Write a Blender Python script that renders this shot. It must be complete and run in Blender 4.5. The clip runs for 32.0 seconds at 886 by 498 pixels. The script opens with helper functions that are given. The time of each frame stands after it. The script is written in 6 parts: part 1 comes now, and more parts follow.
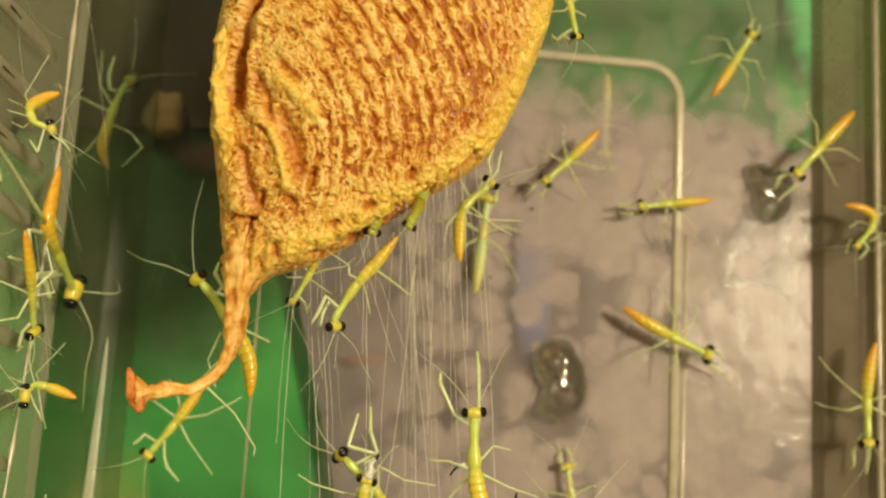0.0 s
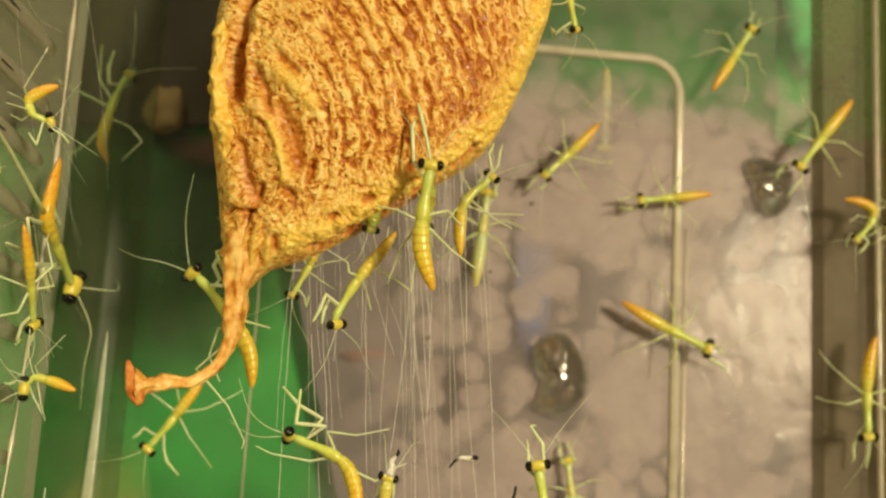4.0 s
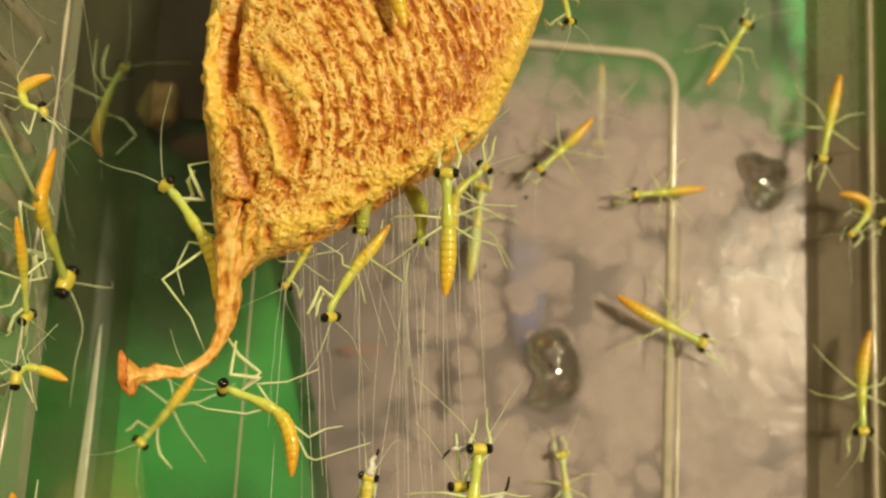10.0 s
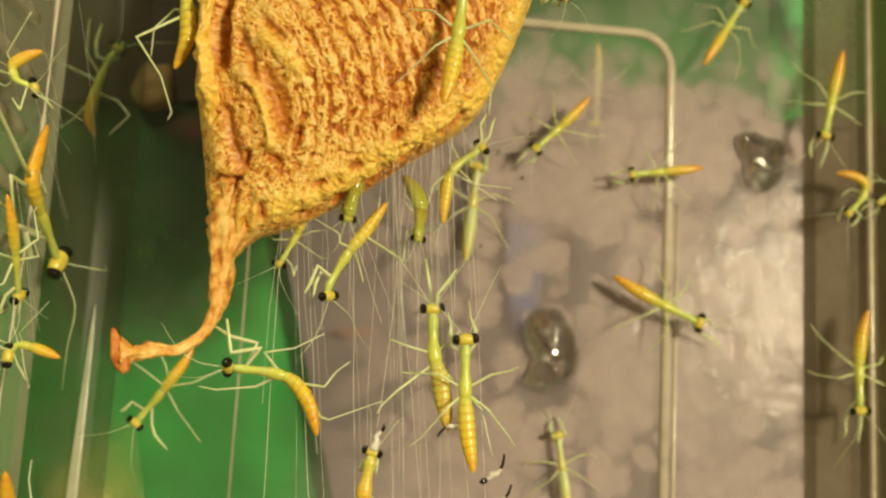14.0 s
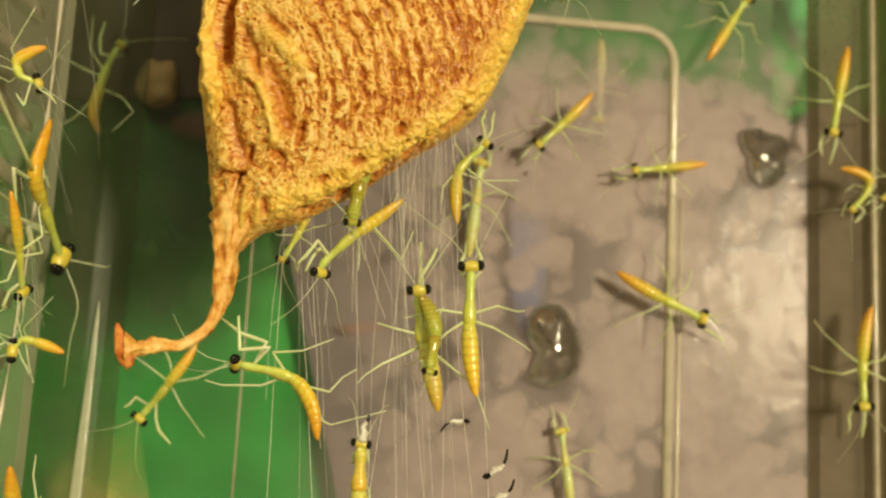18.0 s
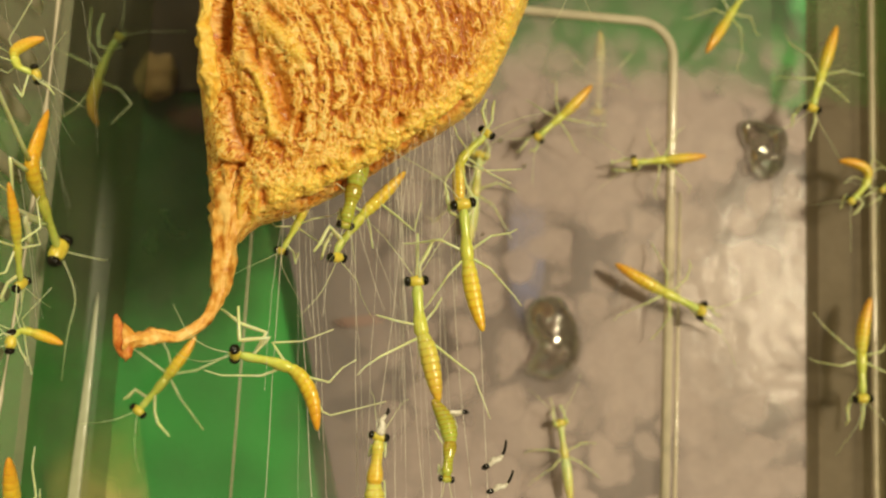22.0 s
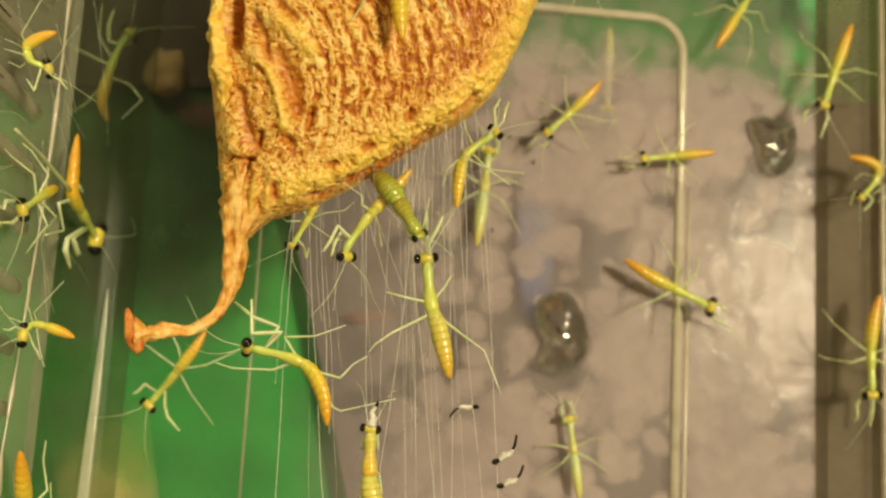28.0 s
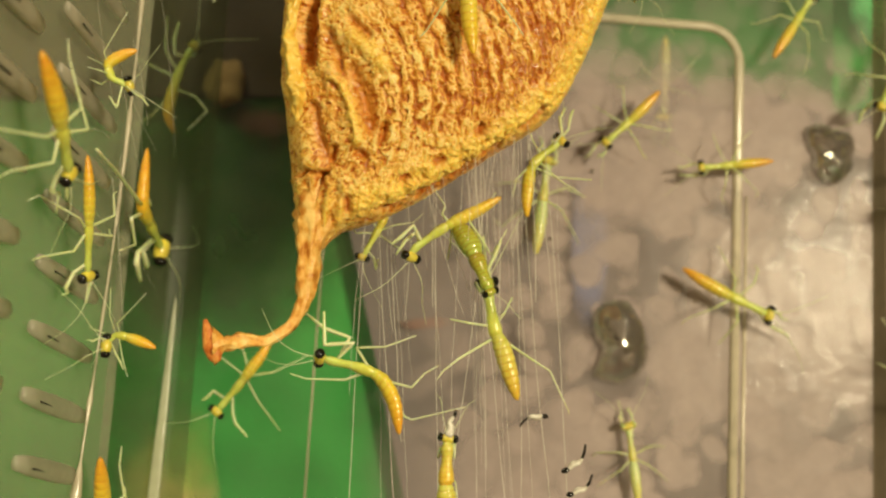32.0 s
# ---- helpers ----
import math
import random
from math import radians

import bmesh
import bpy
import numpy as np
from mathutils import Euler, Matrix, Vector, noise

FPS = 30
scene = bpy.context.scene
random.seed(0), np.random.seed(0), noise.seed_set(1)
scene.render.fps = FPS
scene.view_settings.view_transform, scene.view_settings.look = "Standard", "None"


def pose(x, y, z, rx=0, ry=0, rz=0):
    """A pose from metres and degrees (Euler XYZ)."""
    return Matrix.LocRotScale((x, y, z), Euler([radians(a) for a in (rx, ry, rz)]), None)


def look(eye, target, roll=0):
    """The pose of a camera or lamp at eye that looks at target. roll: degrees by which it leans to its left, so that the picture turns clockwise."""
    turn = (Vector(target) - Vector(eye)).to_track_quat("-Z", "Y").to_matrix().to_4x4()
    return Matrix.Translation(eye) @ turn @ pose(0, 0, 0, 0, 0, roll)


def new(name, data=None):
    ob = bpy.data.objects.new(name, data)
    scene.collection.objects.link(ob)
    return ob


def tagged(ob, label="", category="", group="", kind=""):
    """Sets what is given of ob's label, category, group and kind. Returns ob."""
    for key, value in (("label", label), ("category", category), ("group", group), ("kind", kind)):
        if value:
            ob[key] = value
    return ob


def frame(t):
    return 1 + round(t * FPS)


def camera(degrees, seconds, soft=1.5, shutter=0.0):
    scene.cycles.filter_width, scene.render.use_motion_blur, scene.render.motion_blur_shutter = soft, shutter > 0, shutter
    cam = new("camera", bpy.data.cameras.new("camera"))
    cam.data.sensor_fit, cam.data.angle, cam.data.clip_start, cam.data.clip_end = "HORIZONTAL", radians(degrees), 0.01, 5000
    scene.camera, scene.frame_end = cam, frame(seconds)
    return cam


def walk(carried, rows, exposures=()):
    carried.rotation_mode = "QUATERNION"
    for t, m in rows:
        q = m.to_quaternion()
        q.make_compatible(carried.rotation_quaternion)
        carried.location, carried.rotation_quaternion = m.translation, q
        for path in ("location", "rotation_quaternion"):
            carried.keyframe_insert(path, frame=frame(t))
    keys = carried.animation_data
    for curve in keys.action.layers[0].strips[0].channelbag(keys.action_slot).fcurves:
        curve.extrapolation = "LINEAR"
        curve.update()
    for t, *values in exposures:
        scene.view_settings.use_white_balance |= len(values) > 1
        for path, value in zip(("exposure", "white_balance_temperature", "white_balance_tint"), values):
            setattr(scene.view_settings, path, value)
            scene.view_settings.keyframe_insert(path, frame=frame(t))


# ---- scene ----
cam = camera(47.4, 32.0, soft=2.4)
METRES, EYE, TILT, LEAN, TURN = 0.02, 0.10, 0.6, 0.0, -6.0
ROWS = [
    (0.0, 0.0, 0.0, 0.0, -0.46, 8.32, -3.15),
    (0.5, 0.0129, -0.0005, 0.0019, -0.51, 8.28, -3.1),
    (1.0, 0.0062, -0.0015, -0.0129, -0.48, 8.17, -3.07),
    (1.5, 0.0095, 0.0033, -0.0199, -0.44, 8.08, -3.1),
    (2.0, 0.009, 0.0016, -0.0279, -0.35, 8.05, -3.08),
    (2.5, 0.0033, -0.0037, -0.0219, -0.34, 8.01, -3.06),
    (3.0, 0.02, -0.0014, -0.0205, -0.35, 8.2, -3.08),
    (3.5, 0.01, 0.0072, -0.0247, -0.4, 8.25, -3.13),
    (5.5, 0.0378, -0.0022, -0.046, -0.35, 8.33, -3.09),
    (6.0, 0.0478, -0.0058, -0.049, -0.4, 8.46, -3.07),
    (6.5, 0.0504, 0.0015, -0.0571, -0.35, 8.54, -3.12),
    (7.0, 0.0526, 0.0022, -0.0606, -0.37, 8.53, -3.11),
    (7.5, 0.0567, 0.0024, -0.0681, -0.55, 8.5, -3.1),
    (8.0, 0.059, 0.0001, -0.0785, -0.55, 8.59, -3.06),
    (8.5, 0.0537, 0.0026, -0.0773, -0.49, 8.48, -3.1),
    (9.0, 0.053, 0.0083, -0.0758, -0.53, 8.37, -3.06),
    (9.5, 0.0553, 0.0112, -0.088, -0.58, 8.46, -3.11),
    (10.0, 0.0434, 0.0216, -0.1101, -0.49, 8.59, -3.13),
    (10.5, 0.0573, 0.0092, -0.0986, -0.47, 8.61, -3.09),
    (11.0, 0.0408, 0.0158, -0.109, -0.48, 8.65, -3.07),
    (11.5, 0.026, 0.0459, -0.1326, -0.03, 8.31, -3.05),
    (12.0, 0.075, 0.0524, -0.1545, -0.42, 8.14, -2.89),
    (12.5, 0.0736, 0.0524, -0.151, -0.54, 8.15, -2.9),
    (13.0, 0.071, 0.0703, -0.1655, -0.45, 8.17, -3.05),
    (13.5, 0.0709, 0.0678, -0.1765, -0.44, 8.12, -3.01),
    (14.0, 0.0726, 0.0662, -0.1825, -0.51, 8.13, -3.0),
    (14.5, 0.0714, 0.0695, -0.1872, -0.46, 8.03, -2.99),
    (16.5, 0.0874, 0.0697, -0.1862, -0.36, 7.91, -3.04),
    (17.0, 0.0868, 0.0619, -0.1903, -0.37, 8.07, -3.01),
    (17.5, 0.0862, 0.0593, -0.1917, -0.39, 8.1, -2.99),
    (18.0, 0.0796, 0.0626, -0.1953, -0.27, 7.99, -3.02),
    (18.5, 0.0774, 0.0546, -0.19, -0.27, 7.99, -2.98),
    (19.0, 0.0762, 0.0591, -0.1883, -0.31, 8.02, -3.03),
    (19.5, 0.0756, 0.0655, -0.1884, -0.22, 7.99, -3.07),
    (20.0, 0.0759, 0.0543, -0.1759, -0.18, 8.01, -3.04),
    (20.5, 0.0763, 0.059, -0.1913, -0.54, 8.17, -2.92),
    (21.0, 0.0838, 0.0646, -0.2062, -0.47, 8.11, -2.95),
    (21.5, 0.0929, 0.0633, -0.2016, -0.46, 7.91, -2.92),
    (22.0, 0.0857, 0.0689, -0.2243, -0.29, 7.8, -2.96),
    (22.5, 0.0796, 0.0795, -0.2305, -0.31, 7.61, -3.01),
    (23.0, 0.0892, 0.0806, -0.2322, -0.4, 7.51, -2.95),
    (23.5, 0.0908, 0.0745, -0.2282, -0.36, 7.44, -2.99),
    (24.0, 0.066, 0.0733, -0.2304, -0.28, 7.58, -3.01),
    (24.5, 0.0567, 0.0731, -0.2296, -0.16, 7.65, -3.05),
    (25.0, 0.0566, 0.0703, -0.2259, -0.12, 7.69, -3.04),
    (25.5, 0.0523, 0.069, -0.2258, -0.07, 7.84, -3.08),
    (27.5, 0.0585, 0.0709, -0.2439, -0.06, 7.85, -3.09),
    (28.0, 0.0546, 0.067, -0.2499, -0.05, 7.74, -3.1),
    (28.5, 0.0621, 0.071, -0.2489, -0.1, 7.78, -3.06),
    (29.0, 0.0517, 0.0755, -0.2513, -0.08, 7.82, -3.1),
    (29.5, 0.0478, 0.0654, -0.2507, 0.01, 7.92, -3.06),
    (30.0, 0.069, 0.0576, -0.2459, -0.13, 7.96, -3.01),
    (30.5, 0.0482, 0.0599, -0.2559, -0.06, 7.89, -3.06),
    (31.0, 0.018, 0.0592, -0.243, 0.03, 7.66, -3.03),
    (31.5, -0.0223, 0.0454, -0.2233, 0.22, 7.64, -3.17),
    (32.0, -0.1906, -0.0362, -0.1943, 1.35, 7.48, -3.28),
]
walk(cam, [(t, pose(0, 0, EYE, TILT, LEAN, TURN) @ pose(METRES * x, METRES * y, METRES * z, 90 + pitch, roll, yaw)) for t, x, y, z, yaw, pitch, roll in ROWS])
cam.data.dof.use_dof = True
cam.data.dof.focus_distance = 0.107
cam.data.dof.aperture_fstop = 24.0

# ---- world and light ----
world = bpy.data.worlds.new("world")
scene.world = world
world.use_nodes = True
world.node_tree.nodes["Background"].inputs[0].default_value = (1.0, 0.82, 0.60, 1)
world.node_tree.nodes["Background"].inputs[1].default_value = 0.10


def area_lamp(name, eye, target, size, watts, colour):
    data = bpy.data.lights.new(name, "AREA")
    data.shape, data.size, data.energy, data.color = "DISK", size, watts, colour
    ob = new(name, data)
    ob.matrix_world = look(eye, target)
    return ob


area_lamp("room_lamp", (0.62, -1.00, 0.26), (0.02, 0.12, 0.12), 0.22, 15.2, (0.98, 0.84, 0.53))
# Unseen second lamp, added as soft fill from the upper left.
area_lamp("fill_lamp", (-0.55, -0.95, 1.30), (0.0, 0.12, 0.12), 0.45, 14.2, (0.98, 0.86, 0.59))
scene.view_settings.exposure = 0.0

# ---- materials ----
MM = 0.001


def material(name, rough=0.5, metallic=0.0):
    m = bpy.data.materials.new(name)
    m.use_nodes = True
    b = m.node_tree.nodes["Principled BSDF"]
    b.inputs["Roughness"].default_value = rough
    b.inputs["Metallic"].default_value = metallic
    return m, m.node_tree.nodes, m.node_tree.links, b


def coords(nodes, links, stretch=(1, 1, 1), turn=(0, 0, 0), kind="Object"):
    tc, mp = nodes.new("ShaderNodeTexCoord"), nodes.new("ShaderNodeMapping")
    mp.inputs["Scale"].default_value = stretch
    mp.inputs["Rotation"].default_value = [radians(a) for a in turn]
    links.new(tc.outputs[kind], mp.inputs[0])
    return mp.outputs[0]


def noise_tex(nodes, links, vec, scale, detail=3.0, rough=0.55):
    n = nodes.new("ShaderNodeTexNoise")
    n.inputs["Scale"].default_value, n.inputs["Detail"].default_value, n.inputs["Roughness"].default_value = scale, detail, rough
    links.new(vec, n.inputs["Vector"])
    return n.outputs["Fac"]


def ramp(nodes, links, fac, stops):
    r = nodes.new("ShaderNodeValToRGB")
    while len(r.color_ramp.elements) < len(stops):
        r.color_ramp.elements.new(0.5)
    for e, (p, c) in zip(r.color_ramp.elements, stops):
        e.position, e.color = p, (*c, 1)
    links.new(fac, r.inputs[0])
    return r.outputs[0]


def mix_rgb(nodes, links, fac, a, b, mode="MIX"):
    n = nodes.new("ShaderNodeMix")
    n.data_type, n.blend_type = "RGBA", mode
    for sock, v in ((n.inputs[0], fac), (n.inputs[6], a), (n.inputs[7], b)):
        if isinstance(v, bpy.types.NodeSocket):
            links.new(v, sock)
        else:
            sock.default_value = v if isinstance(v, float) else (*v, 1)
    return n.outputs[2]


def maths(nodes, links, op, a, b=0.0):
    n = nodes.new("ShaderNodeMath")
    n.operation = op
    for sock, v in ((n.inputs[0], a), (n.inputs[1], b)):
        if isinstance(v, bpy.types.NodeSocket):
            links.new(v, sock)
        else:
            sock.default_value = v
    return n.outputs[0]


def bump(nodes, links, bsdf, height, strength, distance):
    n = nodes.new("ShaderNodeBump")
    n.inputs["Strength"].default_value, n.inputs["Distance"].default_value = strength, distance
    links.new(height, n.inputs["Height"])
    links.new(n.outputs[0], bsdf.inputs["Normal"])
    return n.outputs[0]


def noise_colour(nodes, links, vec, scale):
    n = nodes.new("ShaderNodeTexNoise")
    n.inputs["Scale"].default_value = scale
    links.new(vec, n.inputs["Vector"])
    return n.outputs["Color"]


def foam_material(name, dark, mid, light, fine=2600, bumpy=0.9, rough=0.30, gleam=0.34):
    """Dry twisted foam: streaked and grained."""
    m, nodes, links, b = material(name, rough)
    v = coords(nodes, links, (1, 1, 0.45), (0, 28, 0))
    w = coords(nodes, links)
    n1, n2 = noise_tex(nodes, links, v, 900, 4), noise_tex(nodes, links, w, fine, 3)
    n3 = noise_tex(nodes, links, w, 160, 3)
    f = maths(nodes, links, "ADD", maths(nodes, links, "MULTIPLY", n1, 0.55), maths(nodes, links, "MULTIPLY", n2, 0.45))
    c1 = ramp(nodes, links, f, [(0.36, dark), (0.48, mid), (0.60, light)])
    c2 = ramp(nodes, links, n3, [(0.30, (0.80, 0.64, 0.50)), (0.5, (0.96, 0.92, 0.86)), (0.66, (1.0, 1.0, 1.0))])
    links.new(mix_rgb(nodes, links, 0.8, c1, c2, "MULTIPLY"), b.inputs["Base Color"])
    bump(nodes, links, b, f, bumpy, 0.25 * MM)
    b.inputs["Specular IOR Level"].default_value = gleam
    return m


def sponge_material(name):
    """Hardened foam: amber strands, smooth pale crust and glossy red-brown resinous patches, with the shade of pores
    and hollows put into the colour.
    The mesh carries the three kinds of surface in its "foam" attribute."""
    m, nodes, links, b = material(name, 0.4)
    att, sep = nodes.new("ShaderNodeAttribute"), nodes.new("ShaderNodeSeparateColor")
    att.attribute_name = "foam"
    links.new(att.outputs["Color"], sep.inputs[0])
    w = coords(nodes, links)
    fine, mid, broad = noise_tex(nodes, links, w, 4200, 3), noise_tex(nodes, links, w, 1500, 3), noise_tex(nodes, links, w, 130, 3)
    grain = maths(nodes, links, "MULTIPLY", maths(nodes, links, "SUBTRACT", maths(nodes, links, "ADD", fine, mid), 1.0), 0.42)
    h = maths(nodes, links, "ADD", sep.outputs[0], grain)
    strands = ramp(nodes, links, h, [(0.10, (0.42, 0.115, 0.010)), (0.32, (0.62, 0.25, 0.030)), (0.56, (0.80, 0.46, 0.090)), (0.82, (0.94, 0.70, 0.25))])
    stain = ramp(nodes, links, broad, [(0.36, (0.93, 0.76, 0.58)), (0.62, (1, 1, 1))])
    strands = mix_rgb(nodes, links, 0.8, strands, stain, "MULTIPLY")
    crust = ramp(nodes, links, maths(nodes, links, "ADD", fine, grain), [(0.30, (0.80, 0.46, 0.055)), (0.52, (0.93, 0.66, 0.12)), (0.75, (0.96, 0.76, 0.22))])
    resin_and_shade = ramp(nodes, links, maths(nodes, links, "ADD", mid, grain), [(0.30, (0.36, 0.085, 0.008)), (0.60, (0.62, 0.22, 0.022))])
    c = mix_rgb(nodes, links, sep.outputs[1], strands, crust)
    links.new(mix_rgb(nodes, links, sep.outputs[2], c, resin_and_shade), b.inputs["Base Color"])
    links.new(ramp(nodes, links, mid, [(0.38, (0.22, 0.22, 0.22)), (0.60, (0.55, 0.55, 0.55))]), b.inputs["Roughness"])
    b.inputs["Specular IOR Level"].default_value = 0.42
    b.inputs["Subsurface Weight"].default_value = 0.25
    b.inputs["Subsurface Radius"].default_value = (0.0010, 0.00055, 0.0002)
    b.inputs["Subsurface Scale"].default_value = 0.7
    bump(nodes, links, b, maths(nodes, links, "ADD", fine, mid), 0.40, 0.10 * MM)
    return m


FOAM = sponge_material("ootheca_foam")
TIP = foam_material("stalk_tip_red", (0.30, 0.05, 0.01), (0.58, 0.17, 0.03), (0.80, 0.36, 0.09), 1500, 0.8, 0.45)
CRUST = foam_material("ootheca_crust", (0.76, 0.42, 0.05), (0.92, 0.62, 0.11), (0.96, 0.76, 0.22), 1500, 0.45, 0.30, 0.45)
STALK = foam_material("dry_stalk", (0.46, 0.15, 0.015), (0.76, 0.40, 0.08), (0.92, 0.64, 0.22), 1100, 0.9, 0.42)


def body_material(name, stops, rough=0.30, span=(0.0, 1.0), seams=0, deep=0.5):
    """Thin-skinned insect body; colour runs along the body from the tail (0) to the head (1), with darker seams between its rings."""
    m, nodes, links, b = material(name, rough)
    tc, sep = nodes.new("ShaderNodeTexCoord"), nodes.new("ShaderNodeSeparateXYZ")
    links.new(tc.outputs["Generated"], sep.inputs[0])
    y = maths(nodes, links, "ADD", maths(nodes, links, "MULTIPLY", sep.outputs[1], span[1] - span[0]), span[0])
    n = noise_tex(nodes, links, tc.outputs["Object"], 1500, 3)
    y = maths(nodes, links, "ADD", y, maths(nodes, links, "MULTIPLY", maths(nodes, links, "SUBTRACT", n, 0.5), 0.10))
    c = ramp(nodes, links, y, stops)
    if seams:
        step = maths(nodes, links, "PINGPONG", maths(nodes, links, "MULTIPLY", sep.outputs[1], float(seams)), 0.5)
        rings = ramp(nodes, links, step, [(0.0, (0.80, 0.50, 0.28)), (0.10, (0.96, 0.86, 0.72)), (0.28, (1, 1, 1))])
        c = mix_rgb(nodes, links, deep, c, rings, "MULTIPLY")
    spots = ramp(nodes, links, n, [(0.35, (0.80, 0.78, 0.66)), (0.6, (1, 1, 1))])
    links.new(mix_rgb(nodes, links, 0.6, c, spots, "MULTIPLY"), b.inputs["Base Color"])
    b.inputs["Subsurface Weight"].default_value = 0.4
    b.inputs["Subsurface Radius"].default_value = (0.0012, 0.0009, 0.0004)
    b.inputs["Subsurface Scale"].default_value = 0.5
    b.inputs["Coat Weight"].default_value = 0.25
    b.inputs["Coat Roughness"].default_value = 0.12
    bump(nodes, links, b, n, 0.25, 0.1 * MM)
    return m


YELLOW, LIME = (0.80, 0.66, 0.08), (0.60, 0.70, 0.15)
ABDOMEN = body_material("abdomen_amber", [(0.0, (0.78, 0.38, 0.03)), (0.14, (0.82, 0.48, 0.035)), (0.32, (0.80, 0.60, 0.05)), (0.50, (0.68, 0.66, 0.10))], span=(0.0, 0.53), seams=9)
ABDOMEN_YELLOW = body_material("abdomen_bright_yellow", [(0.0, (0.84, 0.50, 0.03)), (0.20, (0.84, 0.62, 0.05)), (0.38, YELLOW), (0.55, (0.66, 0.70, 0.12))], span=(0.0, 0.53), seams=9)
ABDOMEN_PALE = body_material("abdomen_yellow", [(0.0, (0.76, 0.50, 0.05)), (0.25, (0.74, 0.60, 0.10)), (0.5, (0.64, 0.64, 0.14))], span=(0.0, 0.53), seams=9)
THORAX = body_material("thorax_green", [(0.4, YELLOW), (0.56, (0.68, 0.70, 0.12)), (0.78, LIME), (1.0, (0.60, 0.74, 0.24))], span=(0.51, 0.92))
HEAD = body_material("head_yellow", [(0.0, (0.74, 0.62, 0.08)), (1.0, (0.72, 0.62, 0.10))])
LEG = body_material("leg_pale_green", [(0.0, (0.76, 0.80, 0.52)), (0.5, (0.70, 0.79, 0.46)), (1.0, (0.66, 0.77, 0.38))])
GHOST = body_material("pale_yellow_green", [(0.0, (0.70, 0.62, 0.16)), (0.6, (0.66, 0.72, 0.28)), (1.0, (0.64, 0.76, 0.40))])
DUSKY = body_material("dusky_olive", [(0.0, (0.42, 0.32, 0.04)), (0.5, (0.44, 0.46, 0.06)), (1.0, (0.46, 0.56, 0.10))], 0.18, seams=10, deep=1.0)
EYE_BLACK, _n, _l, _b = material("eye_black", 0.12)
_b.inputs["Base Color"].default_value = (0.006, 0.005, 0.004, 1)
SKIN, _n, _l, _b = material("cast_skin_white", 0.5)
links_n = noise_tex(_n, _l, coords(_n, _l), 2500)
_l.new(ramp(_n, _l, links_n, [(0.35, (0.45, 0.40, 0.32)), (0.6, (0.80, 0.78, 0.70))]), _b.inputs["Base Color"])


def plastic(name, clear, fog, gloss, rough, cells, bump_strength, tint=(0.95, 0.95, 0.93), fog_colour=(0.50, 0.45, 0.40), wet=0.0):
    """Thin clear plastic: see-through film, misted patches and a wet, uneven gloss."""
    m = bpy.data.materials.new(name)
    m.use_nodes = True
    nodes, links = m.node_tree.nodes, m.node_tree.links
    nodes.remove(nodes["Principled BSDF"])
    out = nodes["Material Output"]
    v = coords(nodes, links)
    clearing = nodes.new("ShaderNodeBsdfTransparent")
    clearing.inputs[0].default_value = (*tint, 1)
    mist = nodes.new("ShaderNodeBsdfDiffuse")
    large = noise_tex(nodes, links, v, 38, 3)
    vor = nodes.new("ShaderNodeTexVoronoi")
    vor.feature, vor.inputs["Scale"].default_value = "SMOOTH_F1", cells
    vor.inputs["Smoothness"].default_value = 0.35
    warp = mix_rgb(nodes, links, 0.0045, v, noise_colour(nodes, links, v, 170))
    links.new(warp, vor.inputs["Vector"])
    blot = ramp(nodes, links, vor.outputs["Distance"], [(0.38, (1, 1, 1)), (0.58, (0.22, 0.22, 0.22))])
    slide = coords(nodes, links, (1, 1, 1), (0, 30, 0))
    slide.node.inputs["Location"].default_value = (0.015, 0.0, 0.026)
    beaded = ramp(nodes, links, noise_tex(nodes, links, slide, 55, 2), [(0.40, (0.12, 0.12, 0.12)), (0.56, (0.95, 0.95, 0.95))])
    patch = ramp(nodes, links, large, [(0.36, (0.84, 0.84, 0.84)), (0.55, (1, 1, 1))])
    mask = maths(nodes, links, "MULTIPLY", mix_rgb(nodes, links, beaded, (1.0, 1.0, 1.0), blot, "MULTIPLY"), patch)
    sep = nodes.new("ShaderNodeSeparateXYZ")
    links.new(v, sep.inputs[0])
    reach = nodes.new("ShaderNodeMapRange")
    reach.interpolation_type = "SMOOTHSTEP"
    links.new(sep.outputs[0], reach.inputs[0])
    reach.inputs[1].default_value, reach.inputs[2].default_value = -0.006, 0.026
    reach.inputs[3].default_value, reach.inputs[4].default_value = 0.03, 1.0
    mask = maths(nodes, links, "MULTIPLY", mask, reach.outputs[0])
    thin = nodes.new("ShaderNodeMapRange")
    thin.interpolation_type = "SMOOTHSTEP"
    links.new(maths(nodes, links, "ADD", sep.outputs[2], maths(nodes, links, "MULTIPLY", large, 0.03)), thin.inputs[0])
    thin.inputs[1].default_value, thin.inputs[2].default_value = 0.149, 0.171
    thin.inputs[3].default_value, thin.inputs[4].default_value = 1.0, 0.15
    mask = maths(nodes, links, "MULTIPLY", mask, thin.outputs[0])
    mask = maths(nodes, links, "ADD", maths(nodes, links, "MULTIPLY", mask, fog), clear)
    links.new(ramp(nodes, links, noise_tex(nodes, links, v, 500, 4), [(0.3, [c * 0.85 for c in fog_colour]), (0.7, fog_colour)]), mist.inputs[0])
    mixed = nodes.new("ShaderNodeMixShader")
    links.new(mask, mixed.inputs[0])
    links.new(clearing.outputs[0], mixed.inputs[1])
    links.new(mist.outputs[0], mixed.inputs[2])
    shine = nodes.new("ShaderNodeBsdfGlossy")
    shine.inputs["Roughness"].default_value = rough
    shine.inputs[0].default_value = (1, 1, 1, 1)
    bump(nodes, links, shine, vor.outputs["Distance"], bump_strength, 1.0 * MM)
